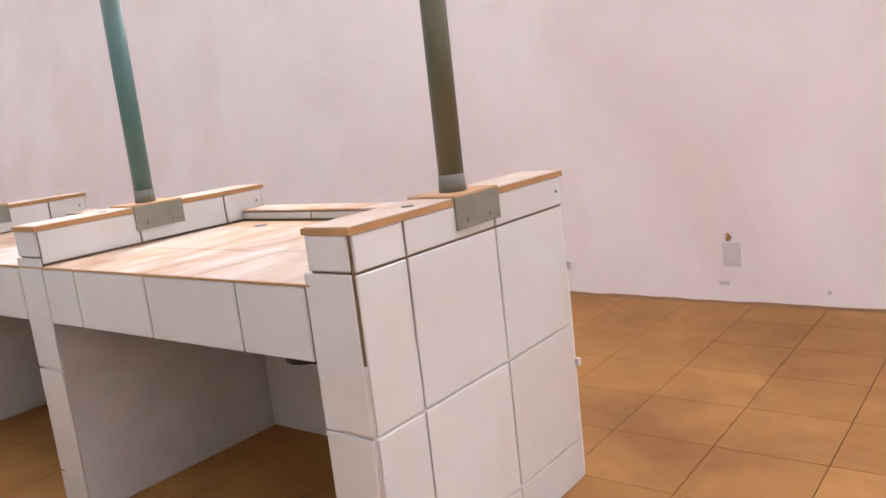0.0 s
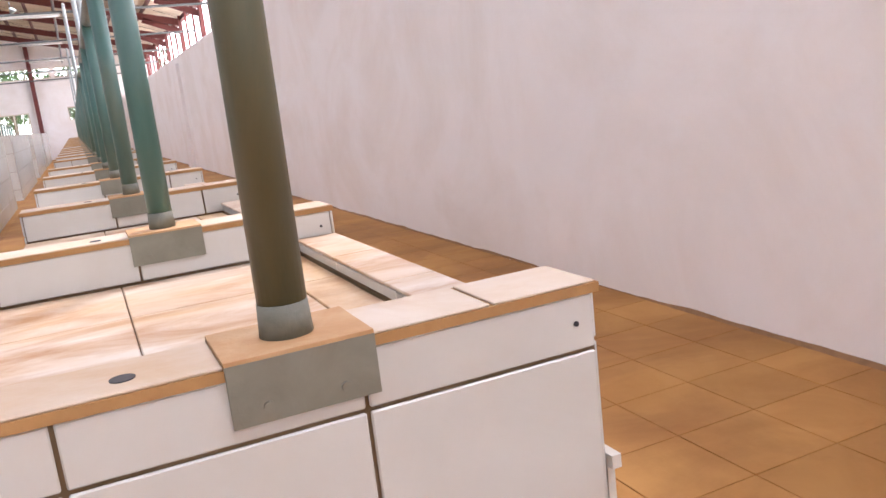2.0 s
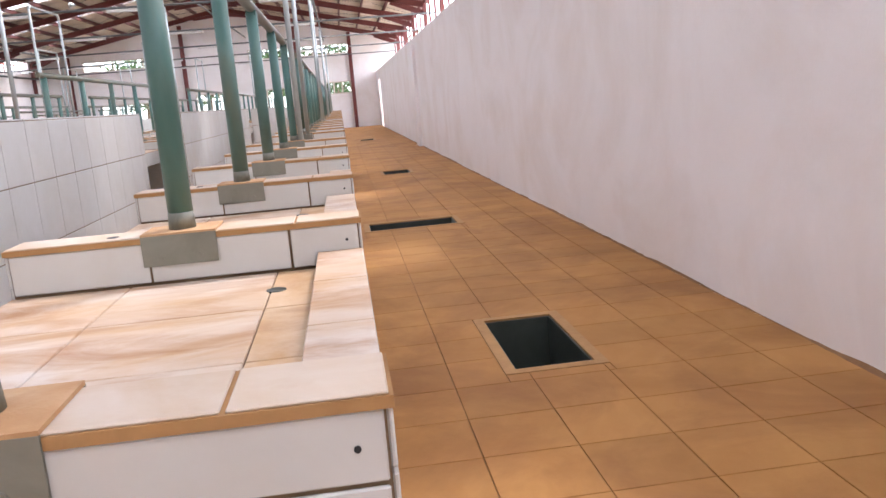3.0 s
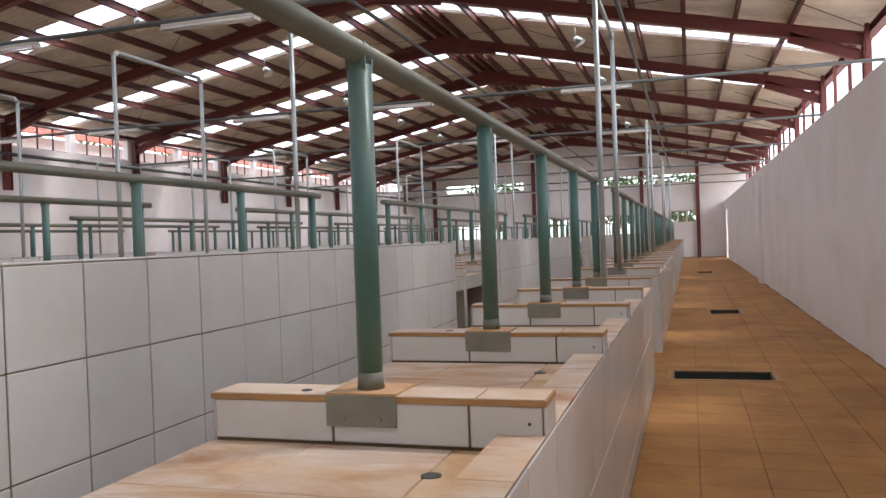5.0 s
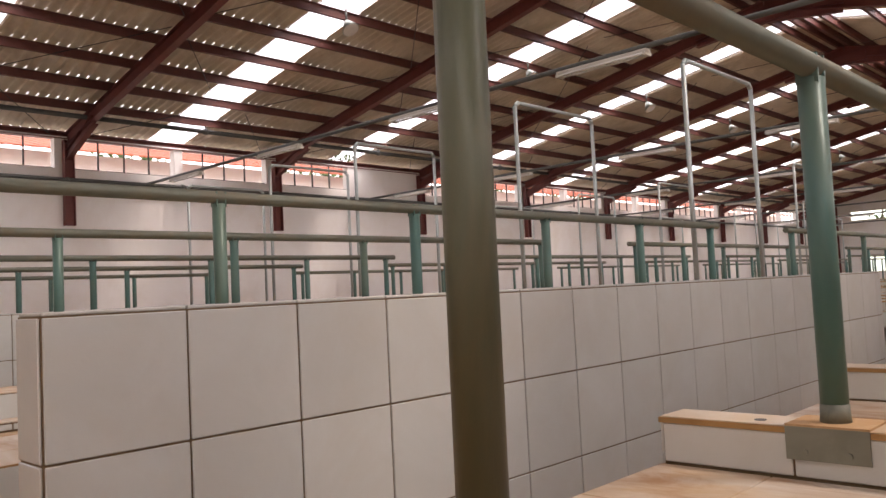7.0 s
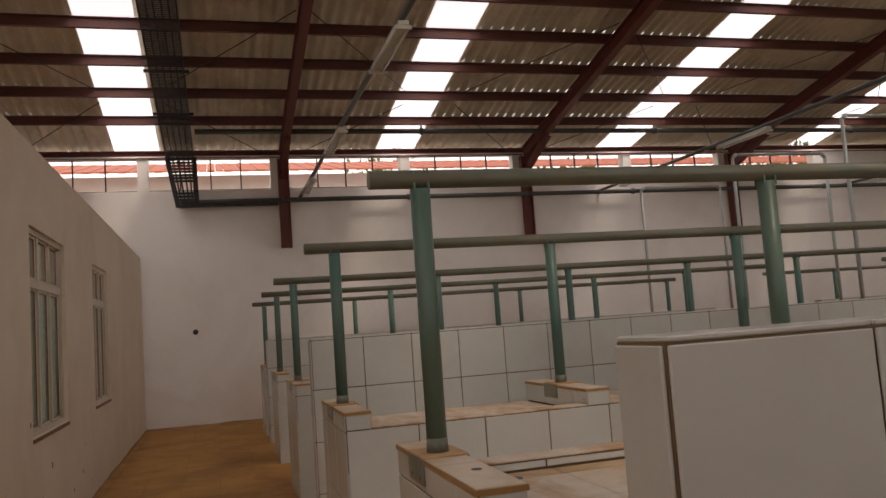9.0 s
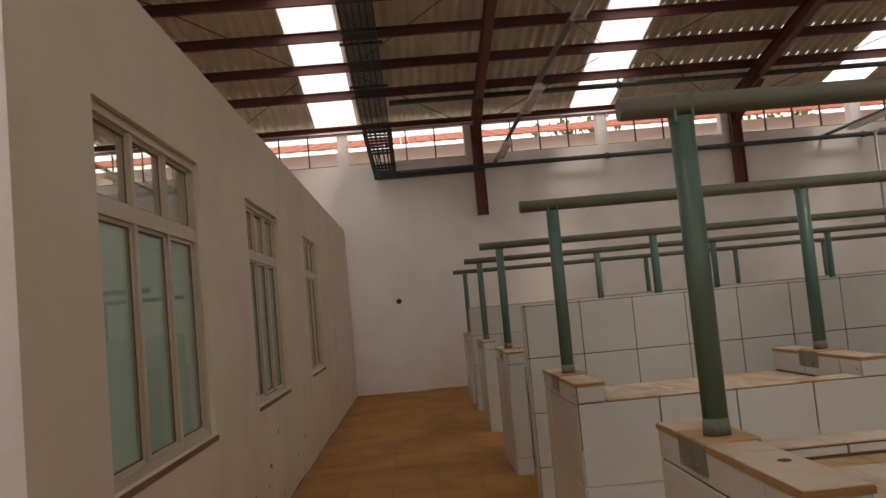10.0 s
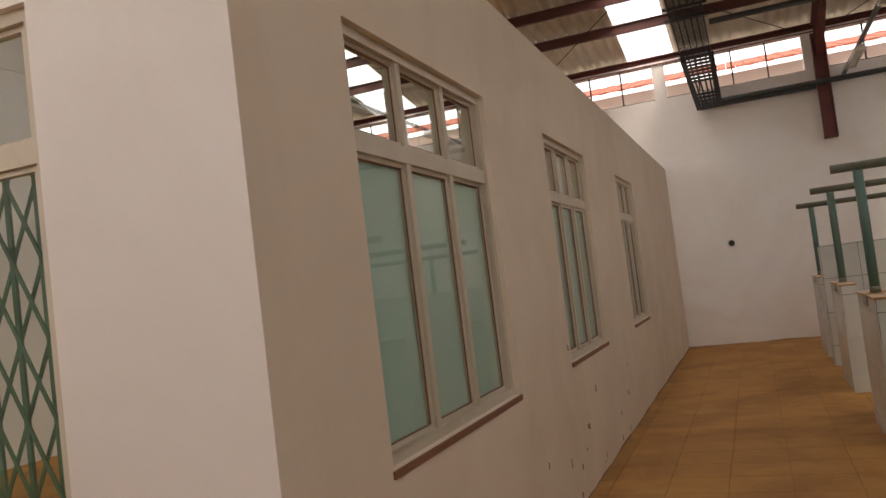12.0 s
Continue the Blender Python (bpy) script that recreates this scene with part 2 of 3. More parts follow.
class Tiles:
    """Collects tiles, laid as single parts or joined into one mesh."""

    def __init__(self, parent, mat, single, name="tile"):
        self.parent, self.mat, self.single, self.name = parent, mat, single, name
        self.bm = bmesh.new()

    def panel(self, axis, at, out, us, vs, thick=0.008, gap=GAP):
        """Tiles on a plane. axis: its normal; at: the plane; out: +1 or -1; us, vs: joints along the other two axes."""
        for u0, u1 in zip(us, us[1:]):
            for v0, v1 in zip(vs, vs[1:]):
                lo, hi = [0, 0, 0], [0, 0, 0]
                rest = [i for i in range(3) if i != axis]
                a, b = sorted((at, at + out * thick))
                lo[axis], hi[axis] = a, b
                for i, (c0, c1) in zip(rest, ((u0, u1), (v0, v1))):
                    lo[i], hi[i] = c0 + gap / 2, c1 - gap / 2
                if self.single:
                    tile_at(self.name, self.parent, lo, [h - l for h, l in zip(hi, lo)], self.mat)
                else:
                    box(self.bm, lo[0], hi[0], lo[1], hi[1], lo[2], hi[2])

    def done(self):
        if self.single:
            self.bm.free()
        else:
            tagged(part(self.name + "_cladding", self.bm, self.mat, self.parent), kind="stuff")


def wall_with_holes(name, axis, a, b, u0, u1, z0, z1, holes, mat, label):
    """A wall between planes a and b across one axis, from u0 to u1 along the other, with openings (u0, u1, z0, z1) through it."""
    us = sorted({u0, u1, *[h[0] for h in holes], *[h[1] for h in holes]})
    zs = sorted({z0, z1, *[h[2] for h in holes], *[h[3] for h in holes]})
    bm = bmesh.new()
    for p, q in zip(us, us[1:]):
        for r, s in zip(zs, zs[1:]):
            cu, cz = (p + q) / 2, (r + s) / 2
            if any(h[0] < cu < h[1] and h[2] < cz < h[3] for h in holes):
                continue
            if axis == "x":
                box(bm, a, b, p, q, r, s)
            else:
                box(bm, p, q, a, b, r, s)
    bmesh.ops.remove_doubles(bm, verts=bm.verts[:], dist=0.0005)
    seen, dead = {}, set()
    for f in bm.faces:
        k = tuple(round(c, 3) for c in f.calc_center_median())
        if k in seen:
            dead |= {f, seen[k]}
        seen[k] = f
    bmesh.ops.delete(bm, geom=list(dead), context="FACES_ONLY")
    return tagged(part(name, bm, mat), label, "wall", kind="structure")

# ---- large structure ----
FX0, FY0, FT = 1.385, 2.0, 0.385        # floor joint grid
PITS = [(1.715, 2.13, 2.93, 3.85), (1.16, 2.13, 7.80, 8.30), (1.68, 2.19, 14.46, 15.2), (1.6, 2.1, 29.2, 30.2)]
ground = boxpart("ground", (-300, 300, -300, 300, -0.9, -0.7), M_GROUND)
tagged(ground, "ground outside the hall, set pale to bounce light under the roof", "ground", kind="structure")
# slab with the drain pits cut through
bm = bmesh.new()
xs = sorted({-16.5, 5.2, *[p[0] for p in PITS], *[p[1] for p in PITS]})
ys = sorted({SOUTH - 0.3, NORTH + 0.3, *[p[2] for p in PITS], *[p[3] for p in PITS]})
for x0, x1 in zip(xs, xs[1:]):
    for y0, y1 in zip(ys, ys[1:]):
        if not any(p[0] < (x0 + x1) / 2 < p[1] and p[2] < (y0 + y1) / 2 < p[3] for p in PITS):
            box(bm, x0, x1, y0, y1, -0.68, -0.008)
floor = tagged(part("floor", bm, M_FLOORJ), "ochre ceramic floor tiles, dusty, with dark joints", "floor", kind="structure")

wall_with_holes("wall_east", "x", EAST, EAST + 0.2, SOUTH, NORTH, -0.008, 3.1, [(43.4, 45.2, -0.008, 2.6)], M_WALL,
                "tall plain white painted plaster wall, lightly stained")
GATE = (0.2, 2.2, -0.008, 2.4)      # wide entrance, open to the yard
wall_with_holes("wall_south", "y", SOUTH - 0.2, SOUTH, -16.3, 5.2, -0.008, 4.98, [GATE], M_WALL, "plain white painted wall with a wide entrance")
CLER = [(FRAME0 + k * BAY + o, FRAME0 + k * BAY + o + 2.22, 4.34, 4.955) for k in range(-4, 10) for o in (0.13, 2.55)]
CLER = [c for c in CLER if c[0] > SOUTH and c[1] < NORTH and not (12.4 < c[0] < 15.0)]
wall_with_holes("wall_west", "x", WEST - 0.2, WEST, SOUTH, NORTH, -0.008, 5.0, CLER, M_WALL,
                "white plaster wall under a row of clerestory openings")
boxpart("wall_west_ledge", (WEST, WEST + 0.07, ROOM_Y, NORTH, -0.008, 3.17), M_WALL)
tagged(bpy.data.objects["wall_west_ledge"], "thicker white lower part of the wall, with a ledge", "wall", kind="structure")
NWIN = [(0.2, 1.75, 2.0, 2.72), (-4.0, -0.3, 4.3, 4.88), (-0.1, 1.9, 4.3, 4.88), (-13.2, -8.2, 4.3, 4.88),
        (-3.9, -1.7, 0.9, 2.6), (-7.2, -5.2, 0.9, 2.6), (-12.5, -9.6, 1.4, 2.4)]
wall_with_holes("wall_north", "y", NORTH, NORTH + 0.2, -16.3, 5.2, -0.008, 4.98, [w for w in NWIN if w[3] < 4.9] , M_WALL,
                "white gable wall with windows")
bm = bmesh.new()
g = [(-16.2, 4.985), (5.2, 4.985), (RIDGE_X, RIDGE_Z - 0.05)]
g_v = []
for y in (NORTH, NORTH + 0.2):
    g_v.append([bm.verts.new((x, y, z)) for x, z in g])
    bm.faces.new(g_v[-1])
for i in range(3):
    bm.faces.new((g_v[0][i], g_v[0][(i + 1) % 3], g_v[1][(i + 1) % 3], g_v[1][i]))
tagged(part("wall_gable", bm, M_WALL), "white triangular gable above the end wall", "wall", kind="structure")
bm = bmesh.new()
g_v = []
for y in (SOUTH, SOUTH - 0.2):
    g_v.append([bm.verts.new((x, y, z)) for x, z in g])
    bm.faces.new(g_v[-1])
for i in range(3):
    bm.faces.new((g_v[0][i], g_v[0][(i + 1) % 3], g_v[1][(i + 1) % 3], g_v[1][i]))
tagged(part("wall_gable", bm, M_WALL), "white triangular gable above the end wall", "wall", kind="structure")

# the room beside the stalls: window wall and its return
WINS = [(-5.011, -3.44, 0.893, 2.475), (-7.71, -6.30, 0.893, 2.465), (-10.58, -9.36, 0.893, 2.46)]
wall_with_holes("wall_room", "y", ROOM_Y - 0.15, ROOM_Y, WEST, ROOM_X - 0.004, -0.008, 3.1, WINS, M_WALL_TAN,
                "partition wall with three windows, its warm dim light put into the colour")
# thin skin keeps the better lit end face white beside the tan
tagged(boxpart("wall_room_corner", (ROOM_X - 0.004, ROOM_X, ROOM_Y - 0.15, ROOM_Y, -0.008, 3.1), M_WALL), "white paint on the end of the partition wall",
       "wall", kind="structure")
RET = [(-4.75, -2.68, 0.5, 2.5)]
wall_with_holes("wall_room_return", "x", ROOM_X - 0.15, ROOM_X, SOUTH, ROOM_Y - 0.15, -0.008, 3.1, RET, M_WALL,
                "white painted end of the partition with a glazed opening")
tagged(boxpart("pilaster", (EAST - 0.09, EAST, 22.6, 23.5, -0.008, 2.9), M_WALL), "white plastered pilaster on the wall", "pilaster",
       kind="structure")


def corrugated(name, ya, yb, west, mat):
    """A strip of wavy roof sheet over one slope, laid in rows that overlap at the purlins."""
    wave, amp = 0.177, 0.034
    n = max(2, int(round((yb - ya) / wave * 8)))
    ys = np.linspace(ya, yb, n + 1)
    xe = EAVE_W if west else EAVE_E
    verts, faces = [], []
    run = abs(RIDGE_X - xe)
    laps = [0.0] + [1.6 + 0.97 * r for r in range(10 if west else 9)] + [run + 0.05]
    for d0, d1 in zip(laps, laps[1:]):
        o = len(verts)
        for d, lift in ((max(d0 - 0.045, 0.0), 0.022), (min(d1 + 0.02, run), 0.0)):
            x = xe + (d if west else -d)
            for y in ys:
                verts.append((x, float(y), roof_z(x) + 0.03 + amp * math.cos(2 * math.pi * y / wave) + lift))
        faces += [(o + i, o + i + 1, o + n + 2 + i, o + n + 1 + i) for i in range(n)]
    me = bpy.data.meshes.new(name)
    me.from_pydata(verts, [], faces)
    me.polygons.foreach_set("use_smooth", [True] * len(faces))
    me.materials.append(mat)
    return new(name, me)


SK = 0.79
for west in (True, False):
    edges, y = [], SOUTH - 0.6
    for k in range(-4, 10):
        c = FRAME0 + BAY * k + 2.34
        if y < c - SK / 2 < NORTH:
            edges.append((y, c - SK / 2))
            y = c + SK / 2
    edges.append((y, NORTH + 0.6))
    for a, b in edges:
        tagged(corrugated("ceiling", a, b, west, M_ROOF), "wavy fibre-cement roof sheets, stained brown", "roof", kind="structure")
    for k in range(-4, 10):
        c = FRAME0 + BAY * k + 2.34
        if SOUTH - 0.6 < c - SK / 2 and c < NORTH:
            s = corrugated("skylight", c - SK / 2 - 0.03, c + SK / 2 + 0.03, west, M_SKYLIGHT)
            tagged(s, "translucent corrugated roof sheet, bright with daylight", "skylight", kind="structure")
            s.visible_shadow = False
            xe = EAVE_W if west else EAVE_E
            lamp = new("skylight_daylight", bpy.data.lights.new("skylight_daylight", "AREA"))
            lamp.data.shape, lamp.data.size, lamp.data.size_y = "RECTANGLE", SK, math.hypot(RIDGE_X - xe, RIDGE_Z - roof_z(xe)) * 0.98
            lamp.data.energy, lamp.data.color = SKYLIGHT_W, (0.95, 0.97, 1.0)
            xm = (xe + RIDGE_X) / 2
            tilt = -math.degrees(math.atan(SLOPE_W)) if west else math.degrees(math.atan(SLOPE_E))
            lamp.matrix_world = pose(xm, c, roof_z(xm) + 0.16, 0, tilt, 0) @ pose(0, 0, 0, 0, 0, 90)

# steel frames
for k in range(-4, 10):
    y = FRAME0 + BAY * k
    if not SOUTH < y < NORTH - 0.3:
        continue
    fr = thing("portal_frame", (RIDGE_X, y, 0), "dark red painted steel portal frame under the roof", "roof frame", "roof frames", "structure")
    for x1, nm in ((EAVE_W + 0.5, "rafter"), (EAVE_E - 0.35, "rafter")):
        bm = bmesh.new()
        ibeam(bm, (x1 - RIDGE_X, 0, roof_z(x1) - 0.29), (0, 0, RIDGE_Z - 0.29), 0.14, 0.24, (0, 0, 1))
        part(nm, bm, M_RED, fr)
        bm = bmesh.new()
        d = 1.3 if x1 < RIDGE_X else -1.3
        ibeam(bm, (x1 - RIDGE_X, 0, roof_z(x1) - 0.62), (x1 + d - RIDGE_X, 0, roof_z(x1 + d) - 0.40), 0.12, 0.2, (0, 0, 1))
        part("haunch", bm, M_RED, fr)
    bm = bmesh.new()
    ibeam(bm, (WEST + 0.11 - RIDGE_X, 0, 3.172), (WEST + 0.11 - RIDGE_X, 0, roof_z(WEST) - 0.3), 0.14, 0.2, (0, 1, 0))
    part("column", bm, M_RED, fr)
    bm = bmesh.new()
    ibeam(bm, (4.55 - RIDGE_X, 0, 0), (4.55 - RIDGE_X, 0, roof_z(4.55) - 0.3), 0.14, 0.2, (0, 1, 0))
    part("column", bm, M_RED, fr)
    bm = bmesh.new()
    bar(bm, (-0.5, 0, RIDGE_Z - 0.5), (0.5, 0, RIDGE_Z - 0.5), 0.12, 0.22)
    part("ridge_plate", bm, M_RED, fr)
    for d in (-1.5, 1.5):
        bm = bmesh.new()
        ibeam(bm, (d, 0, roof_z(RIDGE_X + d) - 0.40), (0, 0, RIDGE_Z - 0.55), 0.12, 0.18)
        part("ridge_haunch", bm, M_RED, fr)
for side, n in ((-1, 11), (1, 10)):
    for i in range(n):
        reach = (RIDGE_X - EAVE_W) if side < 0 else (EAVE_E - RIDGE_X)
        x = RIDGE_X + side * (reach - 1.6 - 0.97 * (n - 1 - i) if i else 0.12)
        bm = bmesh.new()
        z = roof_z(x) - 0.09
        bar(bm, (x, SOUTH, z), (x, NORTH, z), 0.06, 0.15)
        bar(bm, (x + 0.04, SOUTH, z + 0.065), (x + 0.04, NORTH, z + 0.065), 0.05, 0.012)
        tagged(part("purlin", bm, M_PURLIN), "dark red steel purlin under the roof sheets", "purlin", "purlins", "structure")
for x, z in ((WEST - 0.05, 4.985), (4.6, 4.93)):
    bm = bmesh.new()
    ibeam(bm, (x, SOUTH, z + 0.04), (x, NORTH, z + 0.04), 0.16, 0.15)
    tagged(part("eaves_beam", bm, M_RED), "dark red steel beam along the eaves", "beam", kind="structure")
# thin sag rods under the sheets
bm = bmesh.new()
for k in range(-4, 9):
    y = FRAME0 + BAY * k
    for side, xe in ((-1, EAVE_W), (1, EAVE_E)):
        for j in range(4):
            xa = RIDGE_X + (xe - RIDGE_X) * (j + 0.1) / 4
            xb = RIDGE_X + (xe - RIDGE_X) * (j + 0.95) / 4
            if j % 2:
                xa, xb = xb, xa
            rod(bm, (xa, y + 0.1, roof_z(xa) - 0.17), (xb, y + 2.0, roof_z(xb) - 0.17), 0.008, 5)
            rod(bm, (xa, y + 4.9, roof_z(xa) - 0.17), (xb, y + 2.95, roof_z(xb) - 0.17), 0.008, 5)
tagged(part("brace_rods", bm, M_DARK), "thin steel brace rods under the roof", "brace", kind="structure")
# slim posts under the open eaves beyond the wall
for i in range(40):
    y = SOUTH + 1.2 + i * 1.667
    if y < NORTH:
        tagged(boxpart("eaves_post", (4.45, 4.52, y, y + 0.07, 0, roof_z(4.5) - 0.1), M_RED), "slim dark red post under the open eaves",
               "post", "eaves posts", "structure")
# far wall columns and window frames
for x in (-13.9, -7.6, -1.25, 1.85):
    bm = bmesh.new()
    ibeam(bm, (x, NORTH - 0.16, 0), (x, NORTH - 0.16, roof_z(x) - 0.3), 0.2, 0.24, (0, 1, 0))
    tagged(part("column", bm, M_RED), "dark red steel column against the end wall", "column", "end wall columns", "structure")


def window(name, w, axis, at, depth, cols, transom, label, film=True, sill=True):
    """A framed window set in an opening; w: from, to, bottom, top; at: the wall's face towards the hall; depth: inward, signed."""
    u0, u1, z0, z1 = w
    th = thing(name, (0, 0, 0), label, "window", kind="structure")

    def b(ua, ub, d0, d1, za, zb, bm):
        p, q = sorted((at + d0 * depth, at + d1 * depth))
        if axis == "y":
            box(bm, ua, ub, p, q, za, zb)
        else:
            box(bm, p, q, ua, ub, za, zb)

    f = 0.042
    bm = bmesh.new()
    b(u0, u0 + f, 0.0, 1, z0, z1, bm)
    b(u1 - f, u1, 0.0, 1, z0, z1, bm)
    b(u0 + f, u1 - f, 0.0, 1, z0, z0 + f, bm)
    b(u0 + f, u1 - f, 0.0, 1, z1 - f, z1, bm)
    frame_ob = part("window_frame", bm, M_FRAME, th)
    if transom:
        bm = bmesh.new()
        b(u0 + f, u1 - f, 0.05, 0.95, transom - 0.035, transom + 0.035, bm)
        part("transom", bm, M_FRAME, th)
    rows = [(z0 + f, transom - 0.035), (transom + 0.035, z1 - f)] if transom else [(z0 + f, z1 - f)]
    step = (u1 - u0 - 2 * f) / cols
    for i in range(cols):
        for j, (za, zb) in enumerate(rows):
            ua, ub = u0 + f + i * step, u0 + f + (i + 1) * step
            if i:
                bm = bmesh.new()
                b(ua - 0.021, ua + 0.021, 0.1, 0.9, za, zb, bm)
                part("mullion", bm, M_FRAME, th)
            bm = bmesh.new()
            s = 0.018
            b(ua + 0.021, ua + 0.021 + s, 0.3, 0.7, za, zb, bm)
            b(ub - 0.021 - s, ub - 0.021, 0.3, 0.7, za, zb, bm)
            b(ua + 0.021 + s, ub - 0.021 - s, 0.3, 0.7, za, za + s, bm)
            b(ua + 0.021 + s, ub - 0.021 - s, 0.3, 0.7, zb - s, zb, bm)
            part("sash", bm, M_FRAME, th)
            if film:
                bm = bmesh.new()
                s2 = 0.021 + s
                b(ua + s2, ua + s2 + 0.004, 0.36, 0.44, za + s, zb - s, bm)
                b(ub - s2 - 0.004, ub - s2, 0.36, 0.44, za + s, zb - s, bm)
                b(ua + s2 + 0.004, ub - s2 - 0.004, 0.36, 0.44, za + s, za + s + 0.005, bm)
                b(ua + s2 + 0.004, ub - s2 - 0.004, 0.36, 0.44, zb - s - 0.005, zb - s, bm)
                part("gasket", bm, M_SILL, th, "dark brown rubber gasket")
            bm = bmesh.new()
            b(ua + 0.02, ub - 0.02, 0.45, 0.5, za, zb, bm)
            p = part("pane", bm, M_GLASS, th)
            p.visible_shadow = False
            if film and j == 0:
                bm = bmesh.new()
                b(ua + 0.03, ub - 0.03, 0.58, 0.62, za, zb, bm)
                part("privacy_film", bm, M_FILM, th, "pale green frosted film behind the glass")
    if sill:
        bm = bmesh.new()
        b(u0 - 0.01, u1 + 0.01, -0.5, 0.0, z0 - 0.03, z0 - 0.002, bm)
        part("window_sill", bm, M_SILL, th, "thin brown sill")
    return th


for i, w in enumerate(WINS):
    window("window_%d" % (i + 1), w, "y", ROOM_Y - 0.03, -0.08, 3, 2.045, "cream framed window with pale green frosted panes")
window("window_4", RET[0], "x", ROOM_X - 0.03, -0.08, 3, 2.05, "white framed glazed opening with an iron grille behind", film=False)
for i, w in enumerate(w for w in NWIN if w[3] < 4.9):
    window("window_%d" % (i + 5), w, "y", NORTH + 0.03, 0.1, 3, None, "window in the far end wall", film=False, sill=False)
# iron lattice gate behind the glazed opening of the return wall
gate = thing("folding_gate", (ROOM_X - 0.22, -3.7, 0.0), "green iron folding lattice gate behind the glass", "gate")
for i in range(16):
    y = -1.0 + i * 0.135
    bm = bmesh.new()
    bar(bm, (0, y, 0.0), (0, y, 2.1), 0.02, 0.012, (1, 0, 0))
    part("gate_bar", bm, M_GREENIRON, gate)
    if i < 15:
        bm = bmesh.new()
        for j in range(7):
            z = 0.15 + j * 0.27
            bar(bm, (-0.012, y, z), (-0.012, y + 0.135, z + 0.27), 0.015, 0.006, (1, 0, 0))
            bar(bm, (0.012, y, z + 0.27), (0.012, y + 0.135, z), 0.015, 0.006, (1, 0, 0))
        part("gate_lattice", bm, M_GREENIRON, gate)
# clerestory mullions
bm = bmesh.new()
for c in CLER:
    for f in (0.25, 0.5, 0.75):
        y = c[0] + (c[1] - c[0]) * f
        box(bm, WEST - 0.12, WEST - 0.08, y - 0.012, y + 0.012, c[2], c[3])
    box(bm, WEST - 0.12, WEST - 0.08, c[0], c[1], c[2], c[2] + 0.025)
tagged(part("clerestory_trim", bm, M_DARK), "thin dark bars in the clerestory openings", "window bars", kind="structure")

# ---- stalls ----
KY = [i * PITCH for i in range(6)]      # where the kerbs begin, along one block
ROW_LABEL = "market stall counter clad in white tiles with dusty brown-stained top"


def stall_counter(single):
    """One block of five stalls; the open side looks to -x, the customers' side to +x."""
    th = thing("stall_counter", (0, 0, 0), ROW_LABEL, "counter", "stall counters")
    e = 0.008
    boxpart("slab", (e, 1 - e, e, BLOCK - e, 0.73, CT - e), M_GROUT, th, "concrete slab under the top tiles")
    boxpart("back_wall", (0.88, 1 - e, e, BLOCK - e, 0, 0.728), M_PLASTER, th)
    boxpart("low_kerb", (0.87 + e, 1 - e, KT, BLOCK - KT, CT - e, 0.972 - e), M_GROUT, th)
    for y in KY:
        boxpart("partition_leg", (e, 0.878, y + e, y + KT - e, 0, 0.728), M_PLASTER, th, "white plastered leg wall", bevel=0.004)
        boxpart("kerb", (e, 1 - e, y + e, y + KT - e, CT - e, KH - e), M_GROUT, th)
    t = Tiles(th, M_TILE, single)
    # both end faces
    for at, out in ((e, -1), (BLOCK - e, 1)):
        t.panel(1, at, out, [e, 0.195, 0.596, 1 - e], [0.002, 0.15, 0.55, 0.952, KH - 0.012])
    # customers' face
    us = split(e, BLOCK - e, 0.395, 0.41)
    t.panel(0, 1 - e, 1, us, [0.002, 0.15, 0.55, 0.962])
    for i, y in enumerate(KY):
        t.panel(0, 1 - e, 1, [max(y, e), min(y + KT, BLOCK - e)], [0.962, KH - 0.012])
        t.panel(0, e, -1, [max(y, e), min(y + KT, BLOCK - e)], [CT + 0.03, KH - 0.012])
        t.panel(0, e, -1, [max(y, e), min(y + KT + 0.02, BLOCK - e)], [0.002, 0.15, 0.55, CT + 0.03])
        cut = [e, 0.39, 0.79, 1 - e]
        if i:
            t.panel(1, y + e, -1, cut, [CT + 0.003, KH - 0.012])
        if i < 5:
            t.panel(1, y + KT - e, 1, cut, [CT + 0.003, KH - 0.012])
    # stall side apron and the low kerb's inner face
    for y in KY[:-1]:
        t.panel(0, e, -1, [y + KT + 0.02, y + 0.44, y + 0.86, y + 1.26, y + PITCH], [0.722, CT - 0.006])
        t.panel(0, 0.87 + e, -1, [y + KT, y + 0.6, y + 1.05, y + PITCH], [CT + 0.004, 0.962], 0.006)
    t.done()
    tops = Tiles(th, M_TOP, single, "top_tile")
    chan = Tiles(th, M_CHAN, single, "channel_tile")
    for y in KY[:-1]:
        chan.panel(2, CT - e, 1, [0.745, 0.868], [y + KT + 0.004, y + 0.62, y + 1.03, y + PITCH - 0.004], 0.008, 0.0035)
        tops.panel(2, CT - e, 1, [0.0, 0.33, 0.745], [y + KT + 0.004, y + 0.62, y + 1.03, y + PITCH - 0.004], 0.008, 0.0035)
        tops.panel(2, 0.972 - e, 1, [0.865, 1.0], [y + KT + 0.004, y + 0.66, y + 1.06, y + PITCH - 0.004], 0.008, 0.0035)
    tops.done()
    chan.done()
    caps = Tiles(th, M_CAP, single, "cap_tile")
    for y in KY:
        caps.panel(2, KH + 0.001, 1, [0.0, 0.41, 0.81, 1.0], [y - 0.002, y + KT + 0.002], 0.004)
    caps.done()
    # raw brown edges under the cap tiles
    for i, y in enumerate(KY):
        bm = bmesh.new()
        box(bm, -0.002, 1.002, y - 0.003, y + KT + 0.003, KH - 0.0145, KH + 0.001)
        part("cap_bedding", bm, M_EDGE, th)
    bm = bmesh.new()
    box(bm, -0.001, 0.01, KT, BLOCK - KT, CT - 0.0075, CT - 0.002)
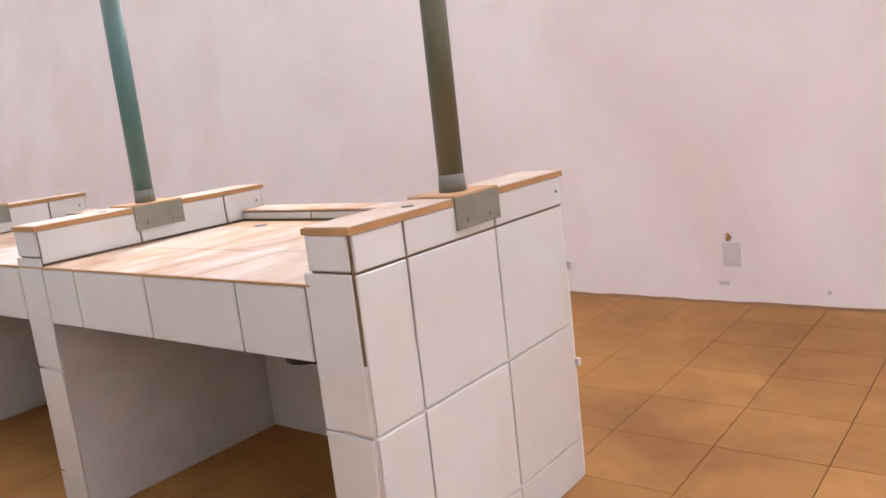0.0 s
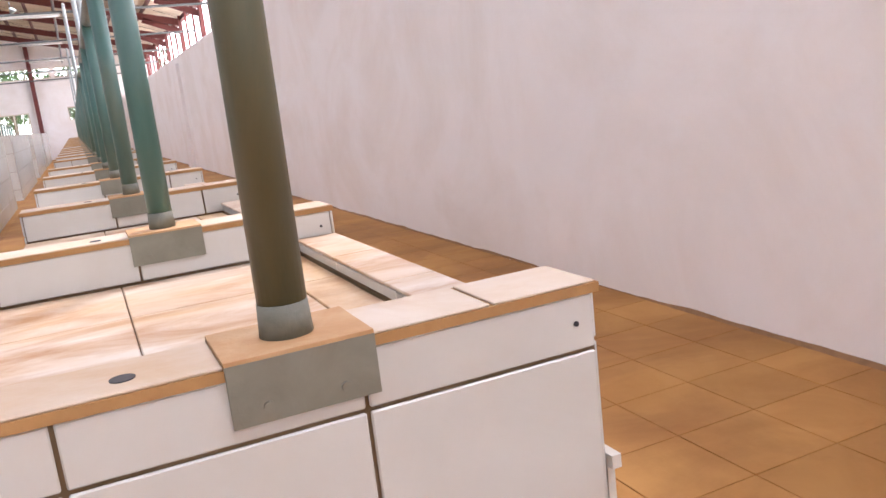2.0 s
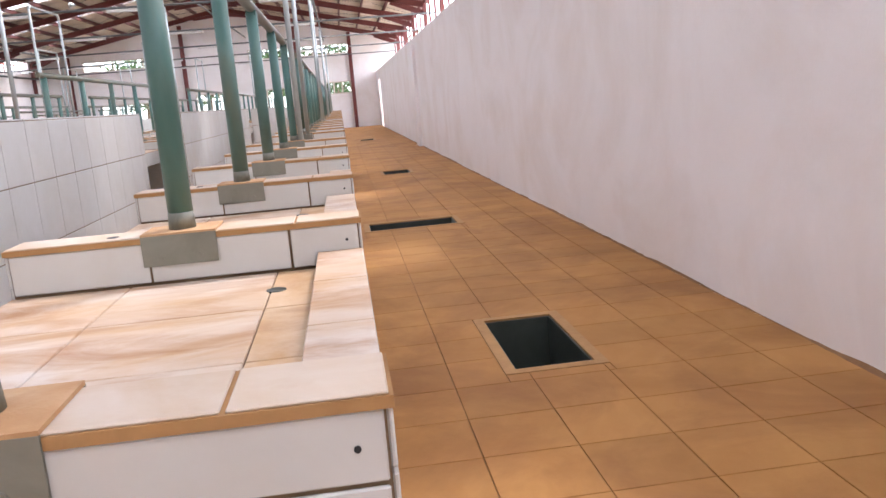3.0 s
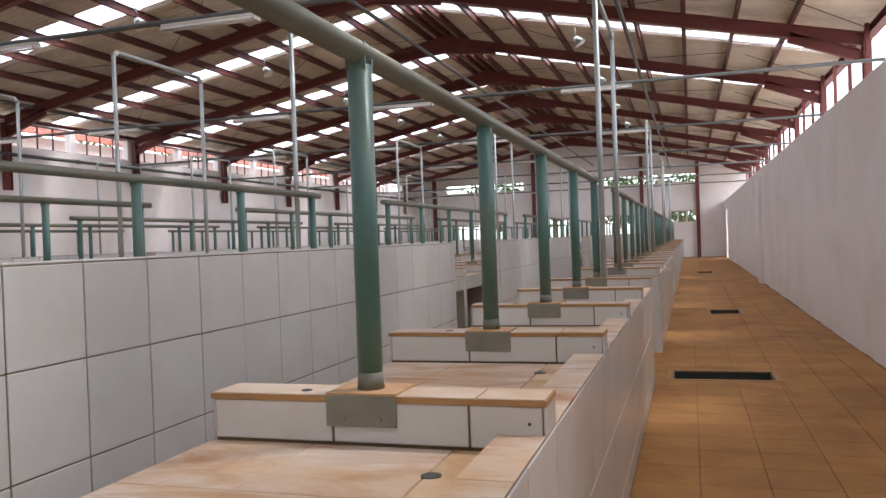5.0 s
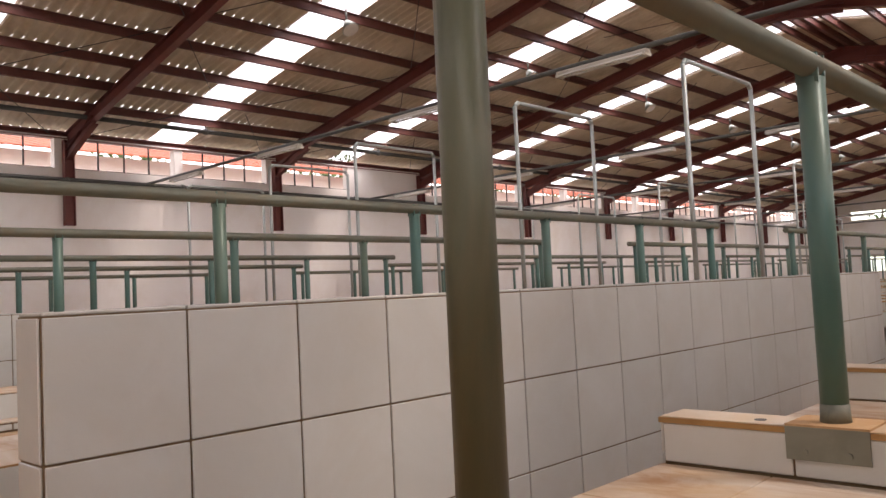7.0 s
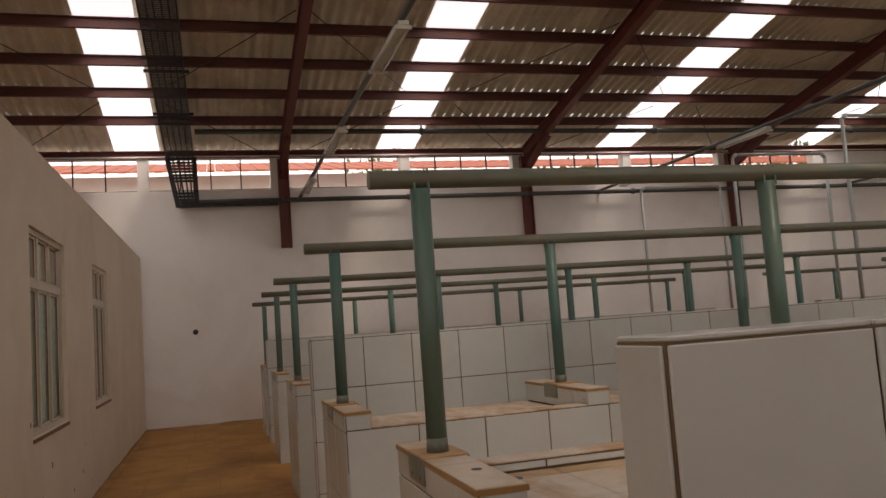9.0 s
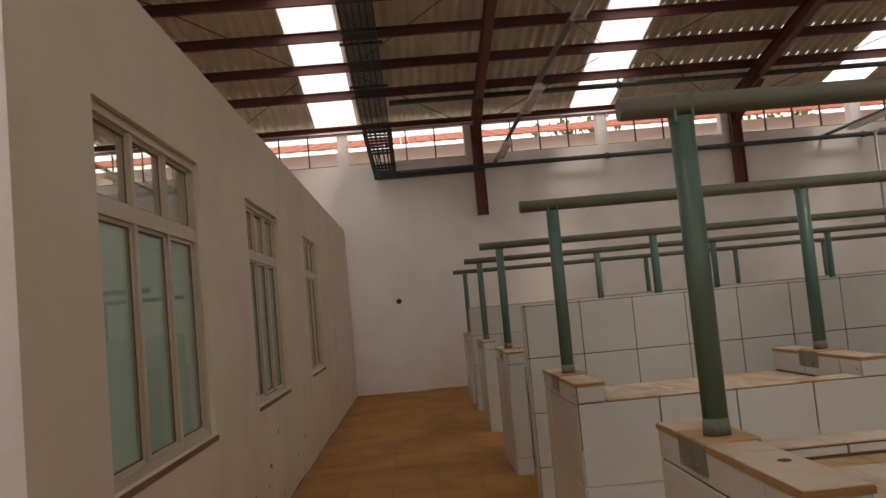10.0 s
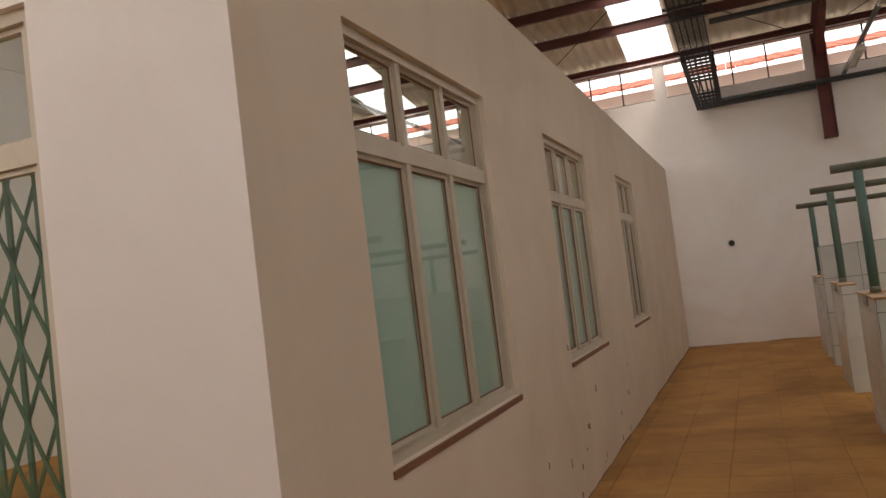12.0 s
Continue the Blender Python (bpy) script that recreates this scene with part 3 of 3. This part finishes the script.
    part("edge_bedding", bm, M_EDGE, th)
    # drain holes and kerb holes: solid discs, the shade inside put into their black
    for y in KY[:-1]:
        for x, yy, z, r in ((0.76, y + 1.22, CT, 0.026), (0.80, y + 0.30, CT, 0.02)):
            bm = bmesh.new()
            rod(bm, (x, yy, z - 0.004), (x, yy, z + 0.0022), r, 14)
            part("drain_hole", bm, M_BOX, th)
    for i, y in enumerate(KY):
        bm = bmesh.new()
        rod(bm, (0.285, y + 0.055, KH), (0.285, y + 0.055, KH + 0.0065), 0.017, 14)
        part("anchor_hole", bm, M_DARK, th)
        bm = bmesh.new()
        rod(bm, (0.955, y - 0.003, 1.0), (0.955, y + 0.004, 1.0), 0.0045, 8)
        part("screw", bm, M_DARK, th)
    bm = bmesh.new()
    rod(bm, (0.13, KY[0] + 0.32, 0.685), (0.13, KY[0] + 0.32, 0.735), 0.075, 14)
    rod(bm, (0.13, KY[0] + 0.32, 0.69), (0.87, KY[0] + 0.32, 0.66), 0.03, 10)
    part("waste_pipe", bm, M_DARK, th, "black plastic waste pipe under the top")
    return th


def stall_partition(single):
    """The tall tiled wall between two lines of stalls; its faces look to both sides."""
    th = thing("stall_partition", (0, 0, 0), "tall partition wall clad in large white tiles", "partition wall", "stall partitions")
    e, L, T, H = 0.008, BLOCK, 0.18, 1.463
    boxpart("core", (e, T - e, e, L - e, 0, H - e), M_GROUT, th)
    t = Tiles(th, M_TILE, single)
    us = split(e, L - e, 0.405, 0.42)
    zs = [0.002, 0.25, 0.65, 1.06, H - 0.01]
    t.panel(0, T - e, 1, us, zs)
    t.panel(0, e, -1, us, zs)
    for at, out in ((e, -1), (L - e, 1)):
        t.panel(1, at, out, [e, T - e], zs)
    t.panel(2, H - e, 1, [0.0, T], us, 0.01)
    t.done()
    return th


def stall_rail(shift=0.0):
    """Hanging rail on six posts, each on a folded plate that straddles a kerb. Its line is x = 0."""
    th = thing("stall_rail", (0, 0, 0), "hanging rail of weathered galvanised pipe on posts", "pipe rail", "stall rails")
    bm = bmesh.new()
    rod(bm, (0, -0.11, 2.036), (0, BLOCK + 0.1, 2.036), 0.034, 20)
    part("rail", bm, M_RAIL, th, "olive-grey pipe")
    for y in KY:
        c = y + KT / 2
        s0 = shift if y == 0 else 0.0
        bm = bmesh.new()
        rod(bm, (s0, c, KH + 0.0115), (s0 * 1.1, c, 1.999), 0.036, 24)
        if s0:
            part("post", bm, M_OLIVE, th, "olive-brown stained pipe post")
        else:
            part("post", bm, M_POST, th)
        bm = bmesh.new()
        rod(bm, (s0, c, KH + 0.0115), (s0, c, KH + 0.06), 0.0395, 20, 0.0368)
        part("weld_collar", bm, M_COLLAR, th, "dull zinc sleeve at the post's foot")
        for yy in (c - 0.03, c + 0.022):
            boxpart("saddle_clip", (-0.03, 0.03, yy, yy + 0.008, 1.983, 2.063), M_POST, th)
        bm = bmesh.new()
        w = 0.105
        box(bm, s0 - w, s0 + w, y - 0.006, y + KT + 0.006, KH + 0.0055, KH + 0.0115)
        part("cap_plate", bm, M_RUST, th, "rusty brown plate on the kerb")
        for yy in (y - 0.008, y + KT + 0.002):
            bm = bmesh.new()
            box(bm, s0 - w, s0 + w, yy, yy + 0.006, 0.978, KH + 0.0055)
            pl = part("side_plate", bm, M_PLATE, th, "dull grey zinc plate")
            for x in (-0.055, 0.055):
                bm = bmesh.new()
                s = -0.004 if yy < y else 0.004
                x += s0
                rod(bm, (x, yy + 0.003, 1.0), (x, yy + 0.003 + 2 * s, 1.0), 0.008, 8)
                part("bolt", bm, M_PLATE, pl)
    return th


ROW_X = [0.0, -1.93, -5.29, -7.28, -10.70, -12.62]       # wall-side edge of each line of counters
TURNED = [False, True, False, True, False, True]
RAIL_X = [0.48, -2.59, -4.83, -7.75, -10.10, -13.0]
ARCH_X = [0.55, -2.77, -5.12, -8.35, -10.7, -13.6]
PART_X = [-1.19, -6.50, -11.85]
near, far = stall_counter(True), stall_counter(False)
far_used = near_used = False
for r, (x, t) in enumerate(zip(ROW_X, TURNED)):
    for k in range(5):
        y = k * PERIOD
        m = pose(x, y + BLOCK, 0, 0, 0, 180) if t else pose(x, y, 0)
        detailed = k == 0 and r < 3
        src, used = (near, near_used) if detailed else (far, far_used)
        if not used:
            src.matrix_basis = m
        else:
            copy_thing(src, m)
        if detailed:
            near_used = True
        else:
            far_used = True
near, far = stall_partition(True), stall_partition(False)
far.matrix_basis = pose(PART_X[0], PERIOD, 0)
for r, x in enumerate(PART_X):
    for k in range(5):
        if k == 0 and r == 1:
            copy_thing(near, pose(x, 0.055, 0))
        elif (k, r) not in ((0, 0), (1, 0)):
            copy_thing(far, pose(x, k * PERIOD, 0))
near.matrix_basis = pose(PART_X[0], 0.055, 0)
first_rail = stall_rail(0.032)
first_rail.matrix_basis = pose(RAIL_X[0], 0, 0)
rail = stall_rail()
rail.matrix_basis = pose(RAIL_X[0], PERIOD, 0)
for r, x in enumerate(RAIL_X):
    for k in range(5):
        if r or k > 1:
            copy_thing(rail, pose(x, k * PERIOD, 0))

# service arch over each passage: two upright pipes joined at the head
arch = thing("service_arch", (ARCH_X[0], BLOCK - 0.08, 0), "pale grey upright service pipes joined over the passage", "pipe", "service arches")
SPAN = 1.78
for y in (0, SPAN):
    bm = bmesh.new()
    rod(bm, (0.0, y, KH), (0.0, y, 3.83), 0.027, 12)
    part("upright", bm, M_POLE, arch)
    bm = bmesh.new()
    s = 0.07 if y == 0 else -0.07
    rod(bm, (0.0, y, 3.82), (0.0, y + s, 3.885), 0.03, 10)
    part("elbow", bm, M_POLE, arch)
bm = bmesh.new()
rod(bm, (0.0, 0.06, 3.88), (0.0, SPAN - 0.06, 3.88), 0.024, 12)
part("head_pipe", bm, M_POLE, arch)
for r, x in enumerate(ARCH_X):
    for k in range(4):
        if r or k:
            copy_thing(arch, pose(x, k * PERIOD + BLOCK - 0.08, 0))

# lighting lines across the hall, with battens
LINE_Z = 4.14


def batten():
    th = thing("tube_light", (0, 0, 0), "unlit twin tube light batten on the pipe", "light fitting", "tube lights")
    boxpart("batten_body", (-0.62, 0.62, -0.05, 0.05, -0.07, -0.03), M_LAMP, th, bevel=0.006)
    for y in (-0.055, 0.055):
        bm = bmesh.new()
        rod(bm, (-0.6, y, -0.085), (0.6, y, -0.085), 0.014, 10)
        part("tube", bm, M_TUBE, th)
    for x in (-0.6, 0.6):
        boxpart("lamp_holder", (x - 0.015, x + 0.015, -0.075, 0.075, -0.105, -0.0705), M_LAMP, th)
    return th


lamp0, first = batten(), True
for k in range(-1, 8):
    y = 0.98 + 6.42 * k
    bm = bmesh.new()
    rod(bm, (WEST, y, LINE_Z), (4.45, y, LINE_Z), 0.032, 10)
    tagged(part("lighting_pipe", bm, M_CONDUIT), "dark pipe across the hall that carries the lights", "pipe", "lighting pipes")
    for x in LAMP_X:
        if first:
            lamp0.matrix_basis = pose(x, y, LINE_Z)
            first = False
        else:
            copy_thing(lamp0, pose(x, y, LINE_Z))
def floodlight():
    th = thing("floodlight", (0, 0, 0), "small grey unlit floodlight hung under the roof", "light fitting", "floodlights")
    bm = bmesh.new()
    rod(bm, (0, 0, 0), (0.10, 0, -0.16), 0.05, 14, 0.15)
    part("reflector", bm, M_POLE, th)
    bm = bmesh.new()
    rod(bm, (0.1015, 0, -0.1625), (0.107, 0, -0.171), 0.135, 14)
    part("lens", bm, M_TUBE, th, "dull glass")
    bm = bmesh.new()
    rod(bm, (0, 0, -0.03), (0, 0, 0.22), 0.018, 8)
    part("stem", bm, M_CONDUIT, th)
    return th


flood, first = floodlight(), True
for k in range(7):
    for x in (-9.0, -1.0):
        m = pose(x, FRAME0 + BAY * k + 2.2, roof_z(x) - 0.38)
        if first:
            flood.matrix_basis = m
            first = False
        else:
            copy_thing(flood, m)
# pipe along the west wall with brackets, and second pipe higher in the hall
wp = thing("wall_pipe", (WEST + 0.16, 0, 4.09), "dark pipe along the wall with bracket rings", "pipe")
bm = bmesh.new()
rod(bm, (0, -1.2, 0), (0, NORTH - 0.3, 0), 0.045, 12)
part("pipe", bm, M_CONDUIT, wp)
for i in range(19):
    bm = bmesh.new()
    rod(bm, (0, 0.6 + i * 2.5, 0), (0, 0.66 + i * 2.5, 0), 0.062, 12)
    box(bm, -0.17, 0, 0.61 + i * 2.5, 0.65 + i * 2.5, -0.012, 0.012)
    part("bracket", bm, M_CONDUIT, wp)
ep = thing("eaves_pipe", (-14.3, 0, 5.2), "thick dark pipe hung along the low edge of the roof", "pipe")
bm = bmesh.new()
rod(bm, (0, -0.9, 0), (0, NORTH - 0.3, 0), 0.05, 12)
part("pipe", bm, M_CONDUIT, ep)
for i in range(18):
    bm = bmesh.new()
    y = 3.2 + i * 2.5
    rod(bm, (0, y, 0), (0, y + 0.07, 0), 0.07, 12)
    box(bm, -0.012, 0.012, y + 0.02, y + 0.05, 0.0, roof_z(-14.3) - 5.2 - 0.05)
    part("hanger", bm, M_CONDUIT, ep)
for x in (-4.0, 0.4):
    bm = bmesh.new()
    z = min(roof_z(x) - 1.0, 5.6)
    rod(bm, (x, SOUTH, z), (x, NORTH, z), 0.04, 10)
    tagged(part("roof_pipe", bm, M_CONDUIT), "dark service pipe slung along the hall", "pipe", "roof pipes")
# cable tray that climbs the roof slope and drops down the wall
tray = thing("cable_tray", (WEST, -1.19, 0), "black steel mesh cable tray under the roof, turned down the wall", "cable tray")
x_a, x_b, DRIFT = 0.2, RIDGE_X - WEST - 0.6, -0.008


def tray_point(x, y, drop=0.34):
    return (x, y + DRIFT * (x - x_a), roof_z(WEST + x) - drop)


for y in (-0.24, -0.14, -0.05, 0.05, 0.14, 0.24):
    edge = abs(y) > 0.2
    bm = bmesh.new()
    bar(bm, tray_point(x_a, y), tray_point(x_b, y), 0.014 if edge else 0.02, 0.09 if edge else 0.012)
    bar(bm, (x_a, y * 0.68 + 0.10, 3.99), (x_a, y, roof_z(WEST + x_a) - 0.3), 0.014, 0.09 if edge else 0.03, (0, 1, 0))
    part("side_rail" if edge else "wire", bm, M_DARK, tray)
for i in range(220):
    x = x_a + (x_b - x_a) * i / 219
    bm = bmesh.new()
    bar(bm, tray_point(x, -0.24, 0.37), tray_point(x, 0.24, 0.37), 0.027, 0.006)
    part("rung", bm, M_DARK, tray)
for i in range(16):
    z, f = 4.0 + i * 0.058, i / 16
    y0, y1 = -0.163 + 0.10 - (0.077 + 0.10) * f, 0.163 + 0.10 + (0.077 - 0.10) * f
    if i not in (5, 6, 7):
        boxpart("rung", (x_a - 0.02, x_a, y0, y1, z, z + 0.042), M_DARK, tray)
for x in (1.9, 3.6, 5.6):
    bm = bmesh.new()
    for d, lift in ((-0.12, 0.0), (0.12, 0.06)):
        bar(bm, tray_point(x + d, -0.32, 0.42 - lift), tray_point(x + d, 0.32, 0.42 - lift), 0.04, 0.04)
    part("hanger", bm, M_DARK, tray)
boxpart("drop_lead", (x_a - 0.03, x_a + 0.02, -0.06, 1.75, 3.985, 4.035), M_DARK, tray, "dark conduit along the wall from the tray's foot")

# ---- things on the walls and floor ----
def dirt_line(p0, p1, out, seed):
    """An uneven ridge of dried dirt along the foot of a wall; out points into the hall."""
    rnd = random.Random(seed)
    p0, p1, out = Vector(p0), Vector(p1), Vector(out)
    n = int((p1 - p0).length / 0.09)
    bm = bmesh.new()
    w, h, prev = 0.012, 0.012, None
    for i in range(n + 1):
        w = min(max(w + rnd.uniform(-0.005, 0.005), 0.004), 0.026)
        h = min(max(h + rnd.uniform(-0.006, 0.006), 0.004), 0.022)
        c = p0 + (p1 - p0) * i / n
        ring = [bm.verts.new(c + q) for q in (Vector((0, 0, 0.0005)), out * w + Vector((0, 0, 0.0005)),
                                              out * w * 0.35 + Vector((0, 0, h * 0.7)), Vector((0, 0, h)))]
        if prev:
            for a in range(3):
                bm.faces.new((prev[a], ring[a], ring[a + 1], prev[a + 1]))
        prev = ring
    tagged(part("dirt_trim", bm, M_DIRT), "thin ridge of dried brown dirt at the wall's foot", "dirt", kind="structure")


dirt_line((EAST, -3, 0), (EAST, 40, 0), (-1, 0, 0), 1)
dirt_line((WEST + 0.07, ROOM_Y, 0), (ROOM_X, ROOM_Y, 0), (0, 1, 0), 2)
dirt_line((WEST + 0.07, ROOM_Y, 0), (WEST + 0.07, 3, 0), (1, 0, 0), 3)
rnd = random.Random(11)
for i in range(26):
    x, z = rnd.uniform(-9.0, ROOM_X - 0.1), abs(rnd.gauss(0, 0.45)) + 0.05
    if any(w[0] - 0.05 < x < w[1] + 0.05 and w[2] - 0.1 < z for w in WINS):
        continue
    a, c = rnd.uniform(0.006, 0.016), rnd.uniform(0.006, 0.03)
    boxpart_ = boxpart("paint_chip", (x - a, x + a, ROOM_Y, ROOM_Y + 0.0015, z - c, z + c), M_DIRT, bevel=0.0007)
    tagged(boxpart_, "small brown chip in the wall paint", "wall chip", "paint chips")
bm = bmesh.new()
rod(bm, (WEST + 0.07, -1.05, 1.69), (WEST + 0.085, -1.05, 1.69), 0.05, 14)
tagged(part("wall_hole", bm, M_DARK), "small dark round hole cover in the white wall", "wall fitting")
fit_ = thing("wall_tap", (EAST, 0.2, 0.32), "small brass tap stub with a patch of bare plaster", "tap")
bm = bmesh.new()
rod(bm, (0.0, 0, 0.07), (-0.035, 0, 0.07), 0.013, 10)
rod(bm, (-0.03, 0, 0.055), (-0.03, 0, 0.10), 0.009, 10)
part("tap_body", bm, M_EDGE, fit_)
for y, z, w in ((0.24, 0.12, 0.03), (-0.32, 0.09, 0.012)):
    bm = bmesh.new()
    box(bm, EAST - 0.002, EAST, y - w, y + w, z - 0.012, z + 0.012)
    tagged(part("paint_chip", bm, M_PLASTER), "small chipped patch in the white wall paint", "wall chip")
bm = bmesh.new()
box(bm, -0.004, 0.0, -0.06, 0.04, -0.10, 0.04)
part("plaster_patch", bm, M_PLASTER, fit_)
# plastic strip with clips down the corner of the first counter
strip = thing("edge_strip", (1.0, 0.012, 0), "white plastic strip clipped to the tiled corner", "trim strip")
boxpart("strip", (0.001, 0.016, 0.0, 0.03, 0.0, 0.74), M_LAMP, strip)
for z in (0.40, 0.735):
    boxpart("clip", (0.0, 0.018, -0.018, 0.032, z, z + 0.024), M_LAMP, strip)
for i, p in enumerate(PITS):
    th = thing("drain_pit", ((p[0] + p[1]) / 2, (p[2] + p[3]) / 2, 0), "open drain pit in the floor with a metal rim", "drain", "drain pits")
    hx, hy = (p[1] - p[0]) / 2, (p[3] - p[2]) / 2
    bm = bmesh.new()
    for a in ((-hx - 0.06, -hx, -hy - 0.06, hy + 0.06), (hx, hx + 0.06, -hy - 0.06, hy + 0.06),
              (-hx, hx, -hy - 0.06, -hy), (-hx, hx, hy, hy + 0.06)):
        box(bm, *a, -0.006, 0.004)
    part("rim", bm, M_EDGE, th, "brown rim")
    # bottom and sides share one near-black colour
    boxpart("pit_bottom", (-hx, hx, -hy, hy, -0.66, -0.55), M_BOX, th, "near-black bottom")
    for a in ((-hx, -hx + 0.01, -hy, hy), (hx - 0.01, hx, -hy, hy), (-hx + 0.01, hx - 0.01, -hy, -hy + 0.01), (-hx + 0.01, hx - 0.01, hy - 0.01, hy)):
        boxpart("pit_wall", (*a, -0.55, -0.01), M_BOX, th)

# ---- outside ----
nb = thing("neighbour_building", (-24, 18, -0.7), "low neighbouring building with a red sheet roof", "building", kind="structure")
boxpart("wall", (-4, 3, -40, 40, 0, 6.45), M_WALL, nb)
bm = bmesh.new()
for i in range(400):
    y = -41 + i * 0.205
    bar(bm, (4.0, y, 6.36), (-0.5, y, 7.5), 0.19, 0.03 + 0.02 * (i % 2))
part("roof", bm, M_ROOFRED, nb)


def tree(x, y, h, seed):
    rnd = random.Random(seed)
    th = thing("tree", (x, y, -0.7), "leafy green tree outside the hall", "tree", "trees outside", "structure")
    bm = bmesh.new()
    rod(bm, (0, 0, 0), (0.2, 0.1, h * 0.6), 0.2, 8, 0.09)
    for i in range(6):
        a = i * 1.05
        rod(bm, (0.15, 0.1, h * 0.45), (1.6 * math.cos(a), 1.6 * math.sin(a), h * 0.75), 0.07, 6, 0.02)
    part("trunk", bm, M_BARK, th)
    verts, faces = [], []
    for i in range(1500):
        a, u, rr = rnd.uniform(0, 6.283), rnd.uniform(-1, 1), rnd.random() ** 0.4
        s = math.sqrt(1 - u * u)
        lump = 1 + 0.3 * math.sin(3 * a + seed) * s
        c = Vector((rr * 2.6 * s * math.cos(a) * lump, rr * 2.6 * s * math.sin(a) * lump, h * 0.72 + rr * u * h * 0.32))
        q = Euler((rnd.uniform(0, 3), rnd.uniform(0, 3), rnd.uniform(0, 6))).to_matrix()
        n = len(verts)
        for dx, dy in ((-0.16, 0), (0, -0.09), (0.18, 0), (0, 0.09)):
            verts.append(c + q @ Vector((dx, dy, 0)))
        faces.append((n, n + 1, n + 2, n + 3))
    me = bpy.data.meshes.new("crown")
    me.from_pydata(verts, [], faces)
    me.materials.append(M_LEAF)
    o = new("crown", me)
    o.parent = th


for i, (x, y, h) in enumerate([(-31, 6, 9), (-30.5, 14, 8.5), (-31, 25, 9.5), (-30, 36, 8.5), (-32, 46, 9), (-12, 56, 6.5), (-8, 57, 7), (-3, 55, 6.5),
                               (1, 56, 6), (5, 57, 7)]):
    tree(x, y, h, i)

# ---- floor tiles: those round the walk one by one, the others joined ----
def floor_pieces(x0, x1, y0, y1):
    """A tile's cell less what the pits take away."""
    out = [(x0, x1, y0, y1)]
    for p in PITS:
        q = (p[0] - 0.06, p[1] + 0.06, p[2] - 0.06, p[3] + 0.06)
        nxt = []
        for a in out:
            if a[1] <= q[0] or a[0] >= q[1] or a[3] <= q[2] or a[2] >= q[3]:
                nxt.append(a)
                continue
            if a[0] < q[0]:
                nxt.append((a[0], q[0], a[2], a[3]))
            if a[1] > q[1]:
                nxt.append((q[1], a[1], a[2], a[3]))
            m0, m1 = max(a[0], q[0]), min(a[1], q[1])
            if a[2] < q[2]:
                nxt.append((m0, m1, a[2], q[2]))
            if a[3] > q[3]:
                nxt.append((m0, m1, q[3], a[3]))
        out = nxt
    return [a for a in out if a[1] - a[0] > 0.02 and a[3] - a[2] > 0.02]


rest_v, rest_f = [], []
i0, i1 = math.floor((WEST - FX0) / FT), math.ceil((EAST - FX0) / FT)
j0, j1 = math.floor((SOUTH - FY0) / FT), math.ceil((NORTH - FY0) / FT)
for i in range(i0, i1):
    for j in range(j0, j1):
        cx0, cx1 = max(FX0 + i * FT, WEST), min(FX0 + (i + 1) * FT, EAST)
        cy0, cy1 = max(FY0 + j * FT, SOUTH), min(FY0 + (j + 1) * FT, NORTH)
        for a in floor_pieces(cx0, cx1, cy0, cy1):
            g = 0.004
            x0, x1, y0, y1 = a[0] + g / 2, a[1] - g / 2, a[2] + g / 2, a[3] - g / 2
            if x1 - x0 < 0.01 or y1 - y0 < 0.01:
                continue
            if (x0 > 1.0 and 0.3 < y0 < 9.6) or (-0.05 < x0 < 0.8 and 0 < y0 < 3):
                tile_at("floor_tile", floor, (x0, y0, -0.008), (x1 - x0, y1 - y0, 0.008), M_FLOOR, 0.002)
            else:
                n = len(rest_v)
                rest_v += [(x0, y0, -0.008), (x1, y0, -0.008), (x1, y1, -0.008), (x0, y1, -0.008),
                           (x0, y0, 0), (x1, y0, 0), (x1, y1, 0), (x0, y1, 0)]
                rest_f += [tuple(n + q for q in f) for f in ((4, 5, 6, 7), (0, 1, 5, 4), (1, 2, 6, 5), (2, 3, 7, 6), (3, 0, 4, 7))]
me = bpy.data.meshes.new("floor_tiles")
me.from_pydata(rest_v, [], rest_f)
me.materials.append(M_FLOOR)
o = new("floor_tiles", me)
o.parent = floor
tagged(o, kind="stuff")
